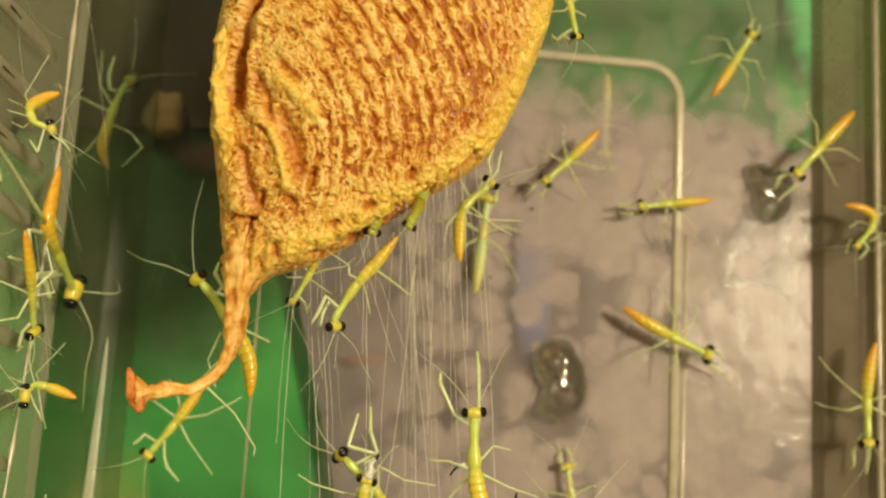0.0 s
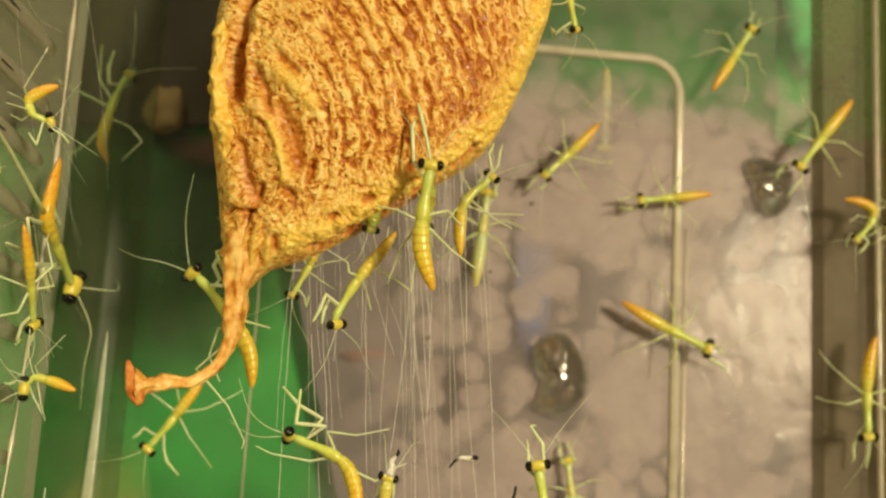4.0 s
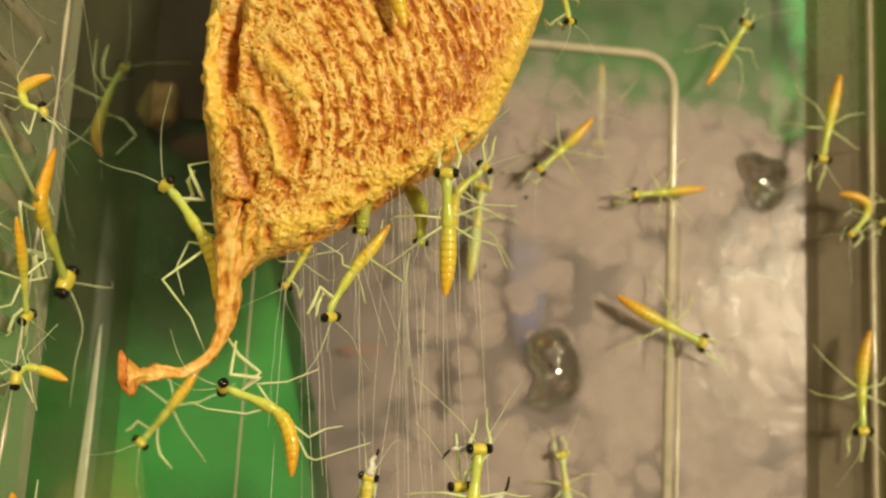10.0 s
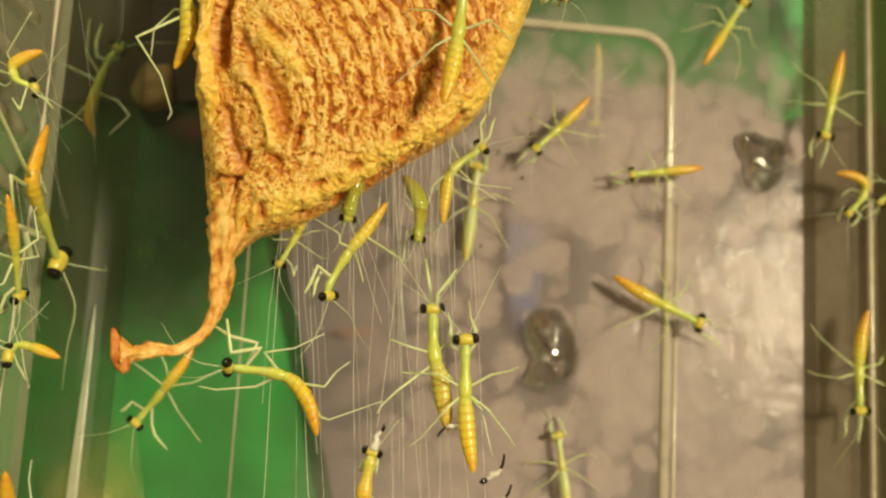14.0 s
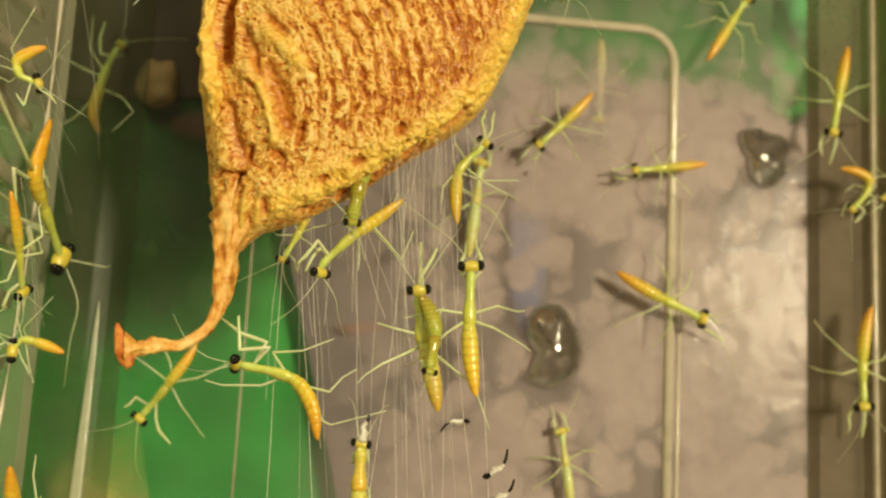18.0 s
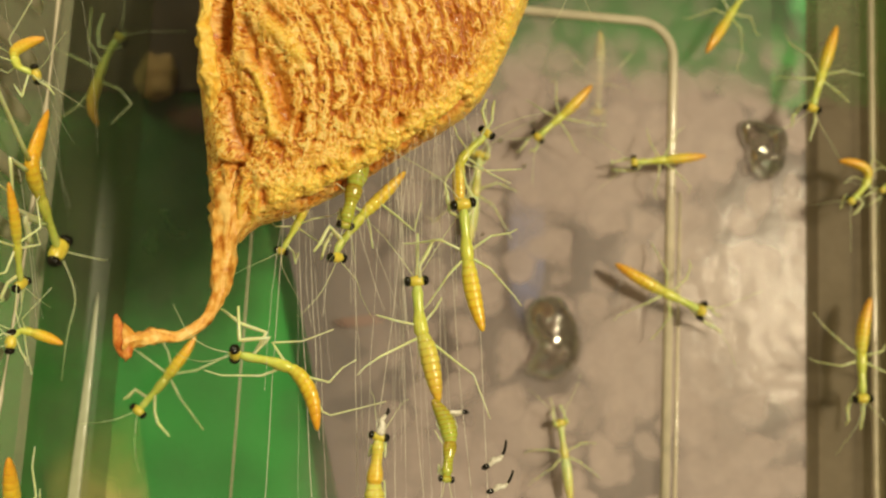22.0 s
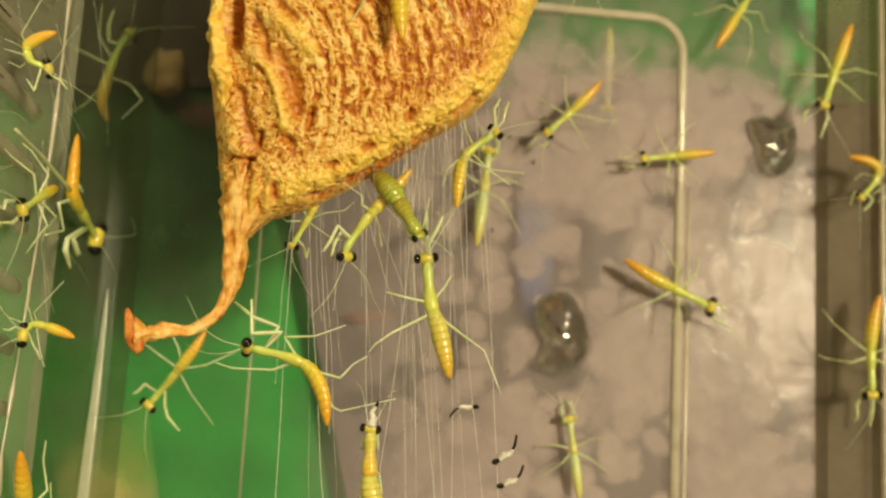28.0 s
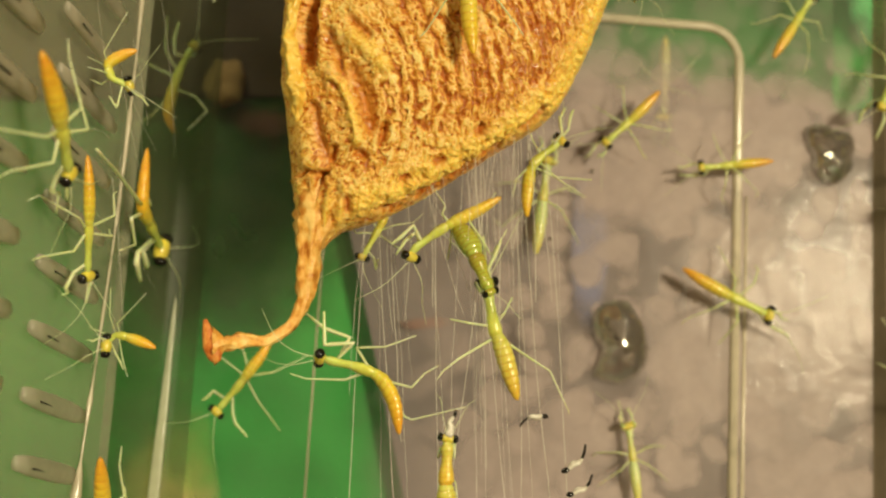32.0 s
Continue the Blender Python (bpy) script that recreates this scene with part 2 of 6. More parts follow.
    film = nodes.new("ShaderNodeBsdfGlossy")
    film.inputs["Roughness"].default_value = 0.07
    ripple = maths(nodes, links, "ADD", noise_tex(nodes, links, v, 330, 2), maths(nodes, links, "MULTIPLY", noise_tex(nodes, links, v, 120, 1), 2.0))
    bump(nodes, links, film, ripple, 0.20, 0.7 * MM)
    wetted = nodes.new("ShaderNodeMixShader")
    wetted.inputs[0].default_value = wet
    links.new(mixed.outputs[0], wetted.inputs[1])
    links.new(film.outputs[0], wetted.inputs[2])
    mixed = wetted
    last = nodes.new("ShaderNodeMixShader")
    last.inputs[0].default_value = gloss
    links.new(mixed.outputs[0], last.inputs[1])
    links.new(shine.outputs[0], last.inputs[2])
    links.new(last.outputs[0], out.inputs[0])
    return m


PANEL = plastic("misted_plastic", 0.004, 0.90, 0.003, 0.25, 210, 0.10, fog_colour=(0.465, 0.382, 0.375), wet=0.0020)
SIDE = plastic("scuffed_plastic", 0.30, 0.30, 0.04, 0.25, 180, 0.3, (0.88, 0.89, 0.80), (0.49, 0.49, 0.37))
# The clear corner refracts dark; that darkness is put into this tint.
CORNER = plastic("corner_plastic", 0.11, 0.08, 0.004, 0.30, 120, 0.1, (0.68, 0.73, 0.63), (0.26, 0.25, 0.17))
CLEAR = plastic("clear_plastic", 0.58, 0.10, 0.006, 0.25, 150, 0.1, (0.80, 0.78, 0.62), (0.29, 0.255, 0.165))
BAND = plastic("grey_band_plastic", 0.50, 0.15, 0.008, 0.30, 120, 0.1, (0.72, 0.70, 0.54), (0.25, 0.205, 0.16))
RIDGE = plastic("ridge_plastic", 0.62, 0.25, 0.08, 0.25, 300, 0.1, (0.85, 0.85, 0.78), (0.78, 0.70, 0.55))
GLARE = plastic("glare_plastic", 0.50, 0.20, 0.05, 0.25, 300, 0.1, (0.85, 0.88, 0.78), (0.66, 0.68, 0.50))
VENT = plastic("vent_plastic", 0.44, 0.15, 0.03, 0.30, 300, 0.1, (0.85, 0.85, 0.78), (0.64, 0.59, 0.48))


def cloth(name, stops, scale, rough=0.9):
    m, nodes, links, b = material(name, rough)
    v = coords(nodes, links)
    links.new(ramp(nodes, links, noise_tex(nodes, links, v, scale, 3), stops), b.inputs["Base Color"])
    bump(nodes, links, b, noise_tex(nodes, links, v, 900, 3), 0.3, 0.5 * MM)
    return m


def soft_edged(m, full=0.35, gone=1.0):
    """Thin, frayed cloth or paper, or a stand-in for shade or reflection, that thins out towards its rim."""
    nodes, links = m.node_tree.nodes, m.node_tree.links
    tc, sep = nodes.new("ShaderNodeTexCoord"), nodes.new("ShaderNodeSeparateXYZ")
    links.new(tc.outputs["Generated"], sep.inputs[0])
    a = [maths(nodes, links, "POWER", maths(nodes, links, "ABSOLUTE", maths(nodes, links, "MULTIPLY", maths(nodes, links, "SUBTRACT", sep.outputs[k], 0.5), 2.0)), 2.0) for k in (0, 2)]
    far = maths(nodes, links, "ADD", maths(nodes, links, "ADD", a[0], a[1]), maths(nodes, links, "MULTIPLY", maths(nodes, links, "SUBTRACT", noise_tex(nodes, links, coords(nodes, links), 190, 2), 0.5), 0.7))
    fade = nodes.new("ShaderNodeMapRange")
    fade.interpolation_type = "SMOOTHSTEP"
    links.new(far, fade.inputs[0])
    for k, v in ((1, full), (2, gone), (3, 1.0), (4, 0.0)):
        fade.inputs[k].default_value = v
    links.new(fade.outputs[0], m.node_tree.nodes["Principled BSDF"].inputs["Alpha"])
    return m


GREEN = cloth("green_plastic_sheet", [(0.30, (0.020, 0.16, 0.030)), (0.5, (0.035, 0.30, 0.056)), (0.66, (0.065, 0.38, 0.080)), (0.80, (0.28, 0.40, 0.11))], 30)
CARD = cloth("grey_card", [(0.3, (0.115, 0.10, 0.11)), (0.5, (0.16, 0.14, 0.148)), (0.7, (0.20, 0.172, 0.175))], 22)
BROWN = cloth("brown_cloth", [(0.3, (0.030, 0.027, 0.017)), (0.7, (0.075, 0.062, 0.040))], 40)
STRIP = soft_edged(cloth("bright_green_plastic", [(0.3, (0.03, 0.40, 0.10)), (0.7, (0.06, 0.55, 0.15))], 40, 0.5), 0.2, 1.0)
MOSS = soft_edged(cloth("yellow_green_moss", [(0.3, (0.16, 0.42, 0.08)), (0.5, (0.36, 0.46, 0.12)), (0.7, (0.62, 0.52, 0.20))], 110), -0.7, 0.75)
# Dark tone standing in for the egg case's shade on the green sheet.
GREEN_SHADE = soft_edged(cloth("green_shade_sheet", [(0.3, (0.020, 0.075, 0.018)), (0.7, (0.052, 0.150, 0.036))], 60), -0.45, 1.0)
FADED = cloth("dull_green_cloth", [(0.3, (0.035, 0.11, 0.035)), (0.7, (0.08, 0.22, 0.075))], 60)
CREAM = cloth("cream_cork", [(0.3, (0.20, 0.14, 0.05)), (0.7, (0.32, 0.23, 0.09))], 200)
BLUE_REFLECTION = soft_edged(cloth("blue_reflection_tint", [(0.3, (0.14, 0.18, 0.42)), (0.7, (0.20, 0.25, 0.52))], 60), 0.2, 1.0)
RUST = soft_edged(cloth("rust_paper", [(0.3, (0.085, 0.045, 0.030)), (0.7, (0.12, 0.065, 0.04))], 60), -0.4, 0.9)
RED = soft_edged(cloth("dull_red_paper", [(0.3, (0.20, 0.10, 0.08)), (0.7, (0.27, 0.13, 0.10))], 60), 0.1, 0.9)
TABLE = cloth("table_brown", [(0.3, (0.16, 0.10, 0.06)), (0.7, (0.26, 0.17, 0.10))], 30)
PAINT = cloth("cream_paint", [(0.3, (0.62, 0.55, 0.44)), (0.7, (0.72, 0.65, 0.53))], 3)
SLIT, _n, _l, _b = material("dark_slit", 0.6)
_b.inputs["Base Color"].default_value = (0.012, 0.011, 0.010, 1)
SILK, _n, _l, _b = material("silk", 0.35)
_b.inputs["Base Color"].default_value = (0.90, 0.87, 0.78, 1)
_b.inputs["Alpha"].default_value = 0.65
WATER, _n, _l, _b = material("water", 0.03)
_b.inputs["Base Color"].default_value = (0.97, 0.98, 1.0, 1)
_b.inputs["Transmission Weight"].default_value = 1.0
_b.inputs["IOR"].default_value = 1.33
_b.inputs["Alpha"].default_value = 0.5
_b.inputs["Coat Weight"].default_value = 1.0
_b.inputs["Coat Roughness"].default_value = 0.05
_gleam, _blend = _n.new("ShaderNodeBsdfGlossy"), _n.new("ShaderNodeMixShader")
_gleam.inputs["Roughness"].default_value = 0.06
_blend.inputs[0].default_value = 0.36
_l.new(_b.outputs[0], _blend.inputs[1])
_l.new(_gleam.outputs[0], _blend.inputs[2])
_l.new(_blend.outputs[0], _n["Material Output"].inputs[0])

# ---- mesh helpers ----


def mesh_ob(name, verts, faces, mat, parent=None, label="", smooth=True):
    me = bpy.data.meshes.new(name)
    me.from_pydata([tuple(v) for v in verts], [], [tuple(f) for f in faces])
    me.update()
    if smooth:
        me.polygons.foreach_set("use_smooth", [True] * len(me.polygons))
    me.materials.append(mat)
    ob = new(name, me)
    if parent is not None:
        ob.parent = parent
    if label:
        ob["label"] = label
    return ob


def block(x0, x1, y0, y1, z0, z1):
    v = [(x, y, z) for x in (x0, x1) for y in (y0, y1) for z in (z0, z1)]
    f = [(0, 1, 3, 2), (4, 6, 7, 5), (0, 4, 5, 1), (2, 3, 7, 6), (0, 2, 6, 4), (1, 5, 7, 3)]
    return v, f


def slab(name, box, mat, bevel=0.0, parent=None, label=""):
    """A box with eased edges."""
    bm = bmesh.new()
    v, f = block(*box)
    vs = [bm.verts.new(p) for p in v]
    for q in f:
        bm.faces.new([vs[i] for i in q])
    bmesh.ops.recalc_face_normals(bm, faces=bm.faces)
    if bevel:
        bmesh.ops.bevel(bm, geom=bm.edges[:], offset=bevel, segments=2, affect="EDGES")
    me = bpy.data.meshes.new(name)
    bm.to_mesh(me)
    bm.free()
    me.materials.append(mat)
    ob = new(name, me)
    if parent is not None:
        ob.parent = parent
    if label:
        ob["label"] = label
    return ob


def loft(rings, closed_ends=True):
    """Vertices and faces of a skin over equal rings of points."""
    n = len(rings[0])
    verts = [p for ring in rings for p in ring]
    faces = []
    for i in range(len(rings) - 1):
        for j in range(n):
            k = (j + 1) % n
            faces.append((i * n + j, i * n + k, (i + 1) * n + k, (i + 1) * n + j))
    if closed_ends:
        faces.append(tuple(range(n - 1, -1, -1)))
        faces.append(tuple(range((len(rings) - 1) * n, len(rings) * n)))
    return verts, faces


def tube(points, radii, n=6, flat=None, side=(0, 0, 1)):
    """A round or flattened tube along points; flat: the second radius as a share of the first."""
    pts = [Vector(p) for p in points]
    rings = []
    ref = Vector(side)
    for i, p in enumerate(pts):
        d = (pts[min(i + 1, len(pts) - 1)] - pts[max(i - 1, 0)]).normalized()
        a = ref - d * ref.dot(d)
        if a.length < 1e-6:
            a = d.orthogonal()
        a.normalize()
        ref = a
        b = d.cross(a)
        r = float(radii[i] if hasattr(radii, "__len__") else radii)
        s = (flat[i] if hasattr(flat, "__len__") else flat) if flat else 1.0
        rings.append([p + r * (math.cos(q) * b + s * math.sin(q) * a) for q in (2 * math.pi * j / n for j in range(n))])
    return loft(rings)


def spline(points, n):
    """n points along a smooth curve through the given ones."""
    p = np.array(points, float)
    k = len(p)
    t = np.linspace(0, k - 1, n)
    i = np.clip(t.astype(int), 0, k - 2)
    u = (t - i)[:, None]
    p0, p1, p2, p3 = p[np.clip(i - 1, 0, k - 1)], p[i], p[i + 1], p[np.clip(i + 2, 0, k - 1)]
    return 0.5 * (2 * p1 + (p2 - p0) * u + (2 * p0 - 5 * p1 + 4 * p2 - p3) * u ** 2 + (3 * p1 - p0 - 3 * p2 + p3) * u ** 3)


def value_noise(p, seed=0):
    """Smooth random field in 0..1 at the points p (n x 3)."""
    i = np.floor(p).astype(np.int64)
    f = p - i
    f = f * f * (3 - 2 * f)
    total = np.zeros(len(p))
    for a in (0, 1):
        for b in (0, 1):
            for c in (0, 1):
                h = (i[:, 0] + a) * 374761393 + (i[:, 1] + b) * 668265263 + (i[:, 2] + c) * 2147483647 + seed * 974634777
                h = (h ^ (h >> 13)) * 1274126177
                h = ((h ^ (h >> 16)) & 0xFFFFFF) / float(0xFFFFFF)
                w = (f[:, 0] if a else 1 - f[:, 0]) * (f[:, 1] if b else 1 - f[:, 1]) * (f[:, 2] if c else 1 - f[:, 2])
                total += w * h
    return total


# ---- the plastic box and what stands round it ----
BACK, LEFT, RIGHT, FLOOR_Z, LID_Z = 0.139, -0.0345, 0.0768, 0.045, 0.171


def room():
    tagged(slab("table_top", (-0.6, 0.7, -0.5, 0.6, 0.013, 0.043), TABLE, 0.004), "brown wooden table top under the plastic box", "table", kind="structure")
    for name, b in (("wall_north", (-1.6, 1.6, 1.5, 1.6, -0.7, 1.7)), ("wall_south", (-1.6, 1.6, -1.7, -1.6, -0.7, 1.7)),
                    ("wall_west", (-1.7, -1.6, -1.7, 1.6, -0.7, 1.7)), ("wall_east", (1.6, 1.7, -1.7, 1.6, -0.7, 1.7))):
        tagged(slab(name, b, PAINT), "plain cream painted room wall", "wall", kind="structure")
    tagged(slab("ceiling", (-1.7, 1.7, -1.7, 1.6, 1.7, 1.8), PAINT), "plain cream room ceiling", "ceiling", kind="structure")
    tagged(slab("floor", (-1.7, 1.7, -1.7, 1.6, -0.8, -0.7), TABLE), "plain brown room floor", "floor", kind="structure")


def sheet(name, origin, across, up, nu, nv, wave, mat, ragged=0.0):
    """A standing sheet with soft folds."""
    o, a, u = Vector(origin), Vector(across), Vector(up)
    n = a.cross(u).normalized()
    verts, faces = [], []
    for back in (0, 1):
        for j in range(nv + 1):
            for i in range(nu + 1):
                p = o + a * (i / nu) + u * (j / nv) * (1 + ragged * noise.noise(Vector((i * 0.45, 7, 0))))
                verts.append(p + n * (wave * (noise.noise(p * 18) + 0.4 * noise.noise(p * 50)) - 0.001 * back))
    k = (nu + 1) * (nv + 1)
    for j in range(nv):
        for i in range(nu):
            q = [j * (nu + 1) + i, j * (nu + 1) + i + 1, (j + 1) * (nu + 1) + i + 1, (j + 1) * (nu + 1) + i]
            faces.append(tuple(q))
            faces.append(tuple(k + v for v in reversed(q)))
    return mesh_ob(name, verts, faces, mat)


def box():
    x0, x1 = -0.0262, 0.0687
    back = tagged(slab("wall_back", (x0, x1, BACK, BACK + 0.0012, FLOOR_Z, LID_Z), PANEL), "clear plastic box wall, misted and wet with a raised rounded rectangle", "box wall", kind="structure")
    # rounded corner at the left, tapering side wall
    prof = [(x0, BACK)] + [(x0 - 0.0083 * math.sin(a), BACK - 0.0083 + 0.0083 * math.cos(a)) for a in (radians(15 * k) for k in range(1, 7))]
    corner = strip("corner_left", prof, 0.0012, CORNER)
    tagged(corner, "rounded corner of the clear plastic box, its refracted darkness tinted in", "box wall", kind="structure")
    left = strip("wall_left", [prof[-1], (LEFT - 0.0010, 0.09), (LEFT - 0.0020, 0.045)], 0.0012, SIDE)
    tagged(left, "scuffed clear plastic side wall with vent slots", "box wall", kind="structure")
    right = strip("corner_right", [(x1, BACK), (x1 + 0.0012, BACK - 0.0014), (0.0745, BACK - 0.0026), (RIGHT, BACK - 0.0036)], 0.0012, BAND)
    tagged(right, "stepped grey corner of the clear plastic box", "box wall", kind="structure")
    wall = strip("wall_right", [(RIGHT, BACK - 0.0036), (RIGHT + 0.0010, 0.09), (RIGHT + 0.002, 0.045)], 0.0012, CLEAR)
    tagged(wall, "scuffed clear plastic side wall", "box wall", kind="structure")
    rib = mesh_ob("rib", *tube([(RIGHT - 0.0003, BACK - 0.0044, FLOOR_Z), (RIGHT - 0.0003, BACK - 0.0044, LID_Z)], 0.0004, 8), RIDGE, wall)
    tagged(slab("box_floor", (LEFT - 0.003, RIGHT + 0.003, 0.045, BACK + 0.001, 0.0432, FLOOR_Z), SIDE, 0.0005), "clear plastic box floor", "box floor", kind="structure")
    tagged(slab("box_lid", (LEFT - 0.003, RIGHT + 0.003, 0.045, BACK + 0.002, LID_Z, LID_Z + 0.0015), SIDE, 0.0005), "clear plastic box lid that the egg case hangs from", "box lid", kind="structure")
    # raised rounded rectangle on the back wall
    xa, xb, zb, zt, r = -0.0102, 0.0484, 0.056, 0.1516, 0.0052
    path = [(xb, zb)] + [(xb - r + r * math.cos(a), zt - r + r * math.sin(a)) for a in (radians(10 * k) for k in range(10))]
    left_path = [(xa + r - r * math.sin(a), zt - r + r * math.cos(a)) for a in (radians(10 * k) for k in range(10))] + [(xa, zb)]
    path.append((xa + r, zt))
    mesh_ob("ridge", *tube([(x, BACK - 0.0001, z) for x, z in left_path], 0.00015, 8, 0.5, (0, 1, 0)), RIDGE, back, "fine raised plastic ridge")
    mesh_ob("ridge", *tube([(x, BACK - 0.0001, z) for x, z in path], 0.00070, 8, 0.6, (0, 1, 0)), RIDGE, back, "raised rounded plastic ridge")
    # Highlight beside the main ridge, drawn as a thinner ridge.
    mesh_ob("ridge", *tube([(xb + 0.0014, BACK - 0.0001, z) for z in (zb, 0.09, 0.1265)], [0.0003, 0.00028, 0.0002], 8, 0.6, (0, 1, 0)), RIDGE, back, "fine bright plastic ridge")
    # two staggered columns of vent slots and a glued seam on the left wall
    slots = [(0.0978, 0.1195, 0.1378 - 0.0063 * k, 0.03 - 0.022 * k, 0.35) for k in range(10)]
    slots += [(0.0700, 0.0910, 0.1336 - 0.0065 * k, 0.0, 0.88) for k in range(9)]
    for y0, y1, z, rise, reach in slots:
        pts = [(LEFT - 0.0006 - 0.025 * max(0.0, 0.09 - y), y, z + rise * (y - y0)) for y in (y0 + (y1 - y0) * k / 6 for k in range(7))]
        slot = mesh_ob("vent_slot", *tube(pts, [MM * r for r in (0.70, 0.95, 1.05, 1.10, 1.10, 1.05, 0.80)], 10, 0.5, (1, 0, 0)), VENT, left, "raised pale vent slot")
        cut = [(x + 0.00062, y, zz - 0.0003) for x, y, zz in (pts[1], pts[1 + max(1, int(4 * reach))])]
        mesh_ob("slit", *tube(cut, [0.00017, 0.00011] if reach > 0.5 else [0.00009, 0.00005], 6), SLIT, slot, "dark slit")
    pts = spline([(LEFT + 0.0001, 0.124, 0.170), (LEFT + 0.0002, 0.1235, 0.135), (LEFT + 0.0002, 0.1225, 0.117), (LEFT + 0.0002, 0.120, 0.100), (LEFT + 0.0001, 0.117, 0.080), (LEFT, 0.114, 0.050)], 60)
    mesh_ob("seam", *tube(pts, [0.00012 + 0.0018 * noise.noise(Vector(p) * 150) ** 2 for p in pts.tolist()], 6), RIDGE, left, "pale uneven glued seam")
    # Glare along the corner, modelled as a pale tapering sliver.
    streak = spline([(-0.0293, BACK - 0.0015, 0.1068), (-0.0294, BACK - 0.0015, 0.100), (-0.0295, BACK - 0.0016, 0.092), (-0.0297, BACK - 0.0017, 0.080), (-0.0298, BACK - 0.0018, 0.060)], 24)
    mesh_ob("crease", *tube(streak, [MM * float(w) for w in np.interp(np.linspace(0, 1, 24), [0, 0.15, 0.4, 0.7, 1], [0.06, 0.28, 0.50, 0.75, 0.9])], 10, 0.3, (0, 1, 0)), GLARE, corner, "pale crease in the rounded corner")
    for pane in (back, corner, left, right, wall):
        pane.visible_shadow = False
    return back


def strip(name, profile, thick, mat):
    """An upright wall along a plan profile, with thickness on its outer side."""
    pts = [Vector((x, y, 0)) for x, y in profile]
    centre = Vector((0.02, 0.09, 0))
    verts, faces = [], []
    for i, p in enumerate(pts):
        d = (pts[min(i + 1, len(pts) - 1)] - pts[max(i - 1, 0)]).normalized()
        out = Vector((d.y, -d.x, 0))
        if out.dot(p - centre) < 0:
            out = -out
        for q in (p, p + out * thick):
            verts += [(q.x, q.y, FLOOR_Z), (q.x, q.y, LID_Z)]
    for i in range(len(pts) - 1):
        a, b = 4 * i, 4 * i + 4
        faces += [(a, b, b + 1, a + 1), (a + 2, a + 3, b + 3, b + 2), (a + 1, b + 1, b + 3, a + 3), (a, a + 2, b + 2, b)]
    faces += [(0, 1, 3, 2), (len(verts) - 4, len(verts) - 2, len(verts) - 1, len(verts) - 3)]
    return mesh_ob(name, verts, faces, mat, smooth=False)


room()
box()
tagged(sheet("green_sheet", (-0.25, 0.1632, 0.043), (0.60, 0.004, 0), (0, 0.0, 0.24), 90, 40, 0.0010, GREEN), "creased green sheet standing behind the plastic box", "sheet")
tagged(sheet("grey_card", (0.0141, 0.160, 0.043), (0.13, 0.0008, 0), (-0.0287, 0, 0.105), 40, 20, 0.0004, CARD, 0.05), "grey brown card leaning behind the plastic box", "card")
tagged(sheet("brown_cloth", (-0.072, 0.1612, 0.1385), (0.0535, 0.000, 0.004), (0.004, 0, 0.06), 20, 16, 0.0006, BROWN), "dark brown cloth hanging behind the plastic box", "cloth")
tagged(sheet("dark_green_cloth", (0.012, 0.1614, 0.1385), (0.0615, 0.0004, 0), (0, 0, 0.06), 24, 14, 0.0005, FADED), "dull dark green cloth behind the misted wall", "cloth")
tagged(sheet("green_strip", (0.0730, 0.1605, 0.1575), (0.0145, 0.000, 0.002), (0.003, 0, 0.040), 10, 14, 0.0012, STRIP), "bright green plastic strip outside the box corner", "plastic strip")

# Blue reflection in the wall, put in as a tinted sheet behind it.
tagged(sheet("blue_reflection", (0.0288, 0.158, 0.1060), (0.0062, 0, 0), (-0.001, 0, 0.0290), 12, 16, 0.0004, BLUE_REFLECTION, 0.12), "blue reflection in the misted wall, laid in as a tinted sheet", "paper scrap")
tagged(sheet("red_scrap", (0.0006, 0.158, 0.1049), (0.0099, 0, 0.0019), (0, 0, 0.0016), 14, 6, 0.0003, RED, 0.2), "dull red paper scrap behind the misted wall", "paper scrap")


tagged(sheet("rust_scrap", (-0.0275, 0.1590, 0.1350), (0.0110, 0, -0.0010), (0, 0, 0.0052), 14, 8, 0.0003, RUST, 0.2), "dull rust coloured scrap behind the plastic box", "paper scrap")


def pebble(name, place, size, mat, label, turn=0):
    bm = bmesh.new()
    bmesh.ops.create_icosphere(bm, subdivisions=4, radius=1)
    for v in bm.verts:
        k = 1 + 0.40 * noise.noise(v.co * 1.3 + Vector(place) * 90)
        v.co = Vector((v.co.x * size[0] * k, v.co.y * size[1] * k, v.co.z * size[2] * k)) * MM
    me = bpy.data.meshes.new(name)
    bm.to_mesh(me)
    bm.free()
    me.polygons.foreach_set("use_smooth", [True] * len(me.polygons))
    me.materials.append(mat)
    ob = new(name, me)
    ob.matrix_basis = Matrix.Translation(place) @ pose(0, 0, 0, 0, turn, 0)
    return tagged(ob, label, name.replace("_", " "))


pebble("cork_piece", (-0.0291, 0.160, 0.1435), (3.2, 2.4, 4.2), CREAM, "cream cork piece behind the plastic box")
for mx, mz, mw, mh, lean in ((-0.0340, 0.0560, 0.0150, 0.0400, -0.0090), (-0.0190, 0.0500, 0.0160, 0.0270, -0.0030)):
    tagged(sheet("moss_patch", (mx, 0.1600, mz), (mw, 0, 0), (lean, 0, mh), 14, 20, 0.0004, MOSS), "yellowish moss patch behind the plastic box", "moss patch")
tagged(sheet("green_shade_sheet", (-0.0560, 0.1616, 0.0970), (0.0560, 0, 0), (0, 0, 0.0530), 24, 24, 0.0003, GREEN_SHADE), "dark green sheet put in as shade behind the box corner", "cloth")

# ---- the egg case ----


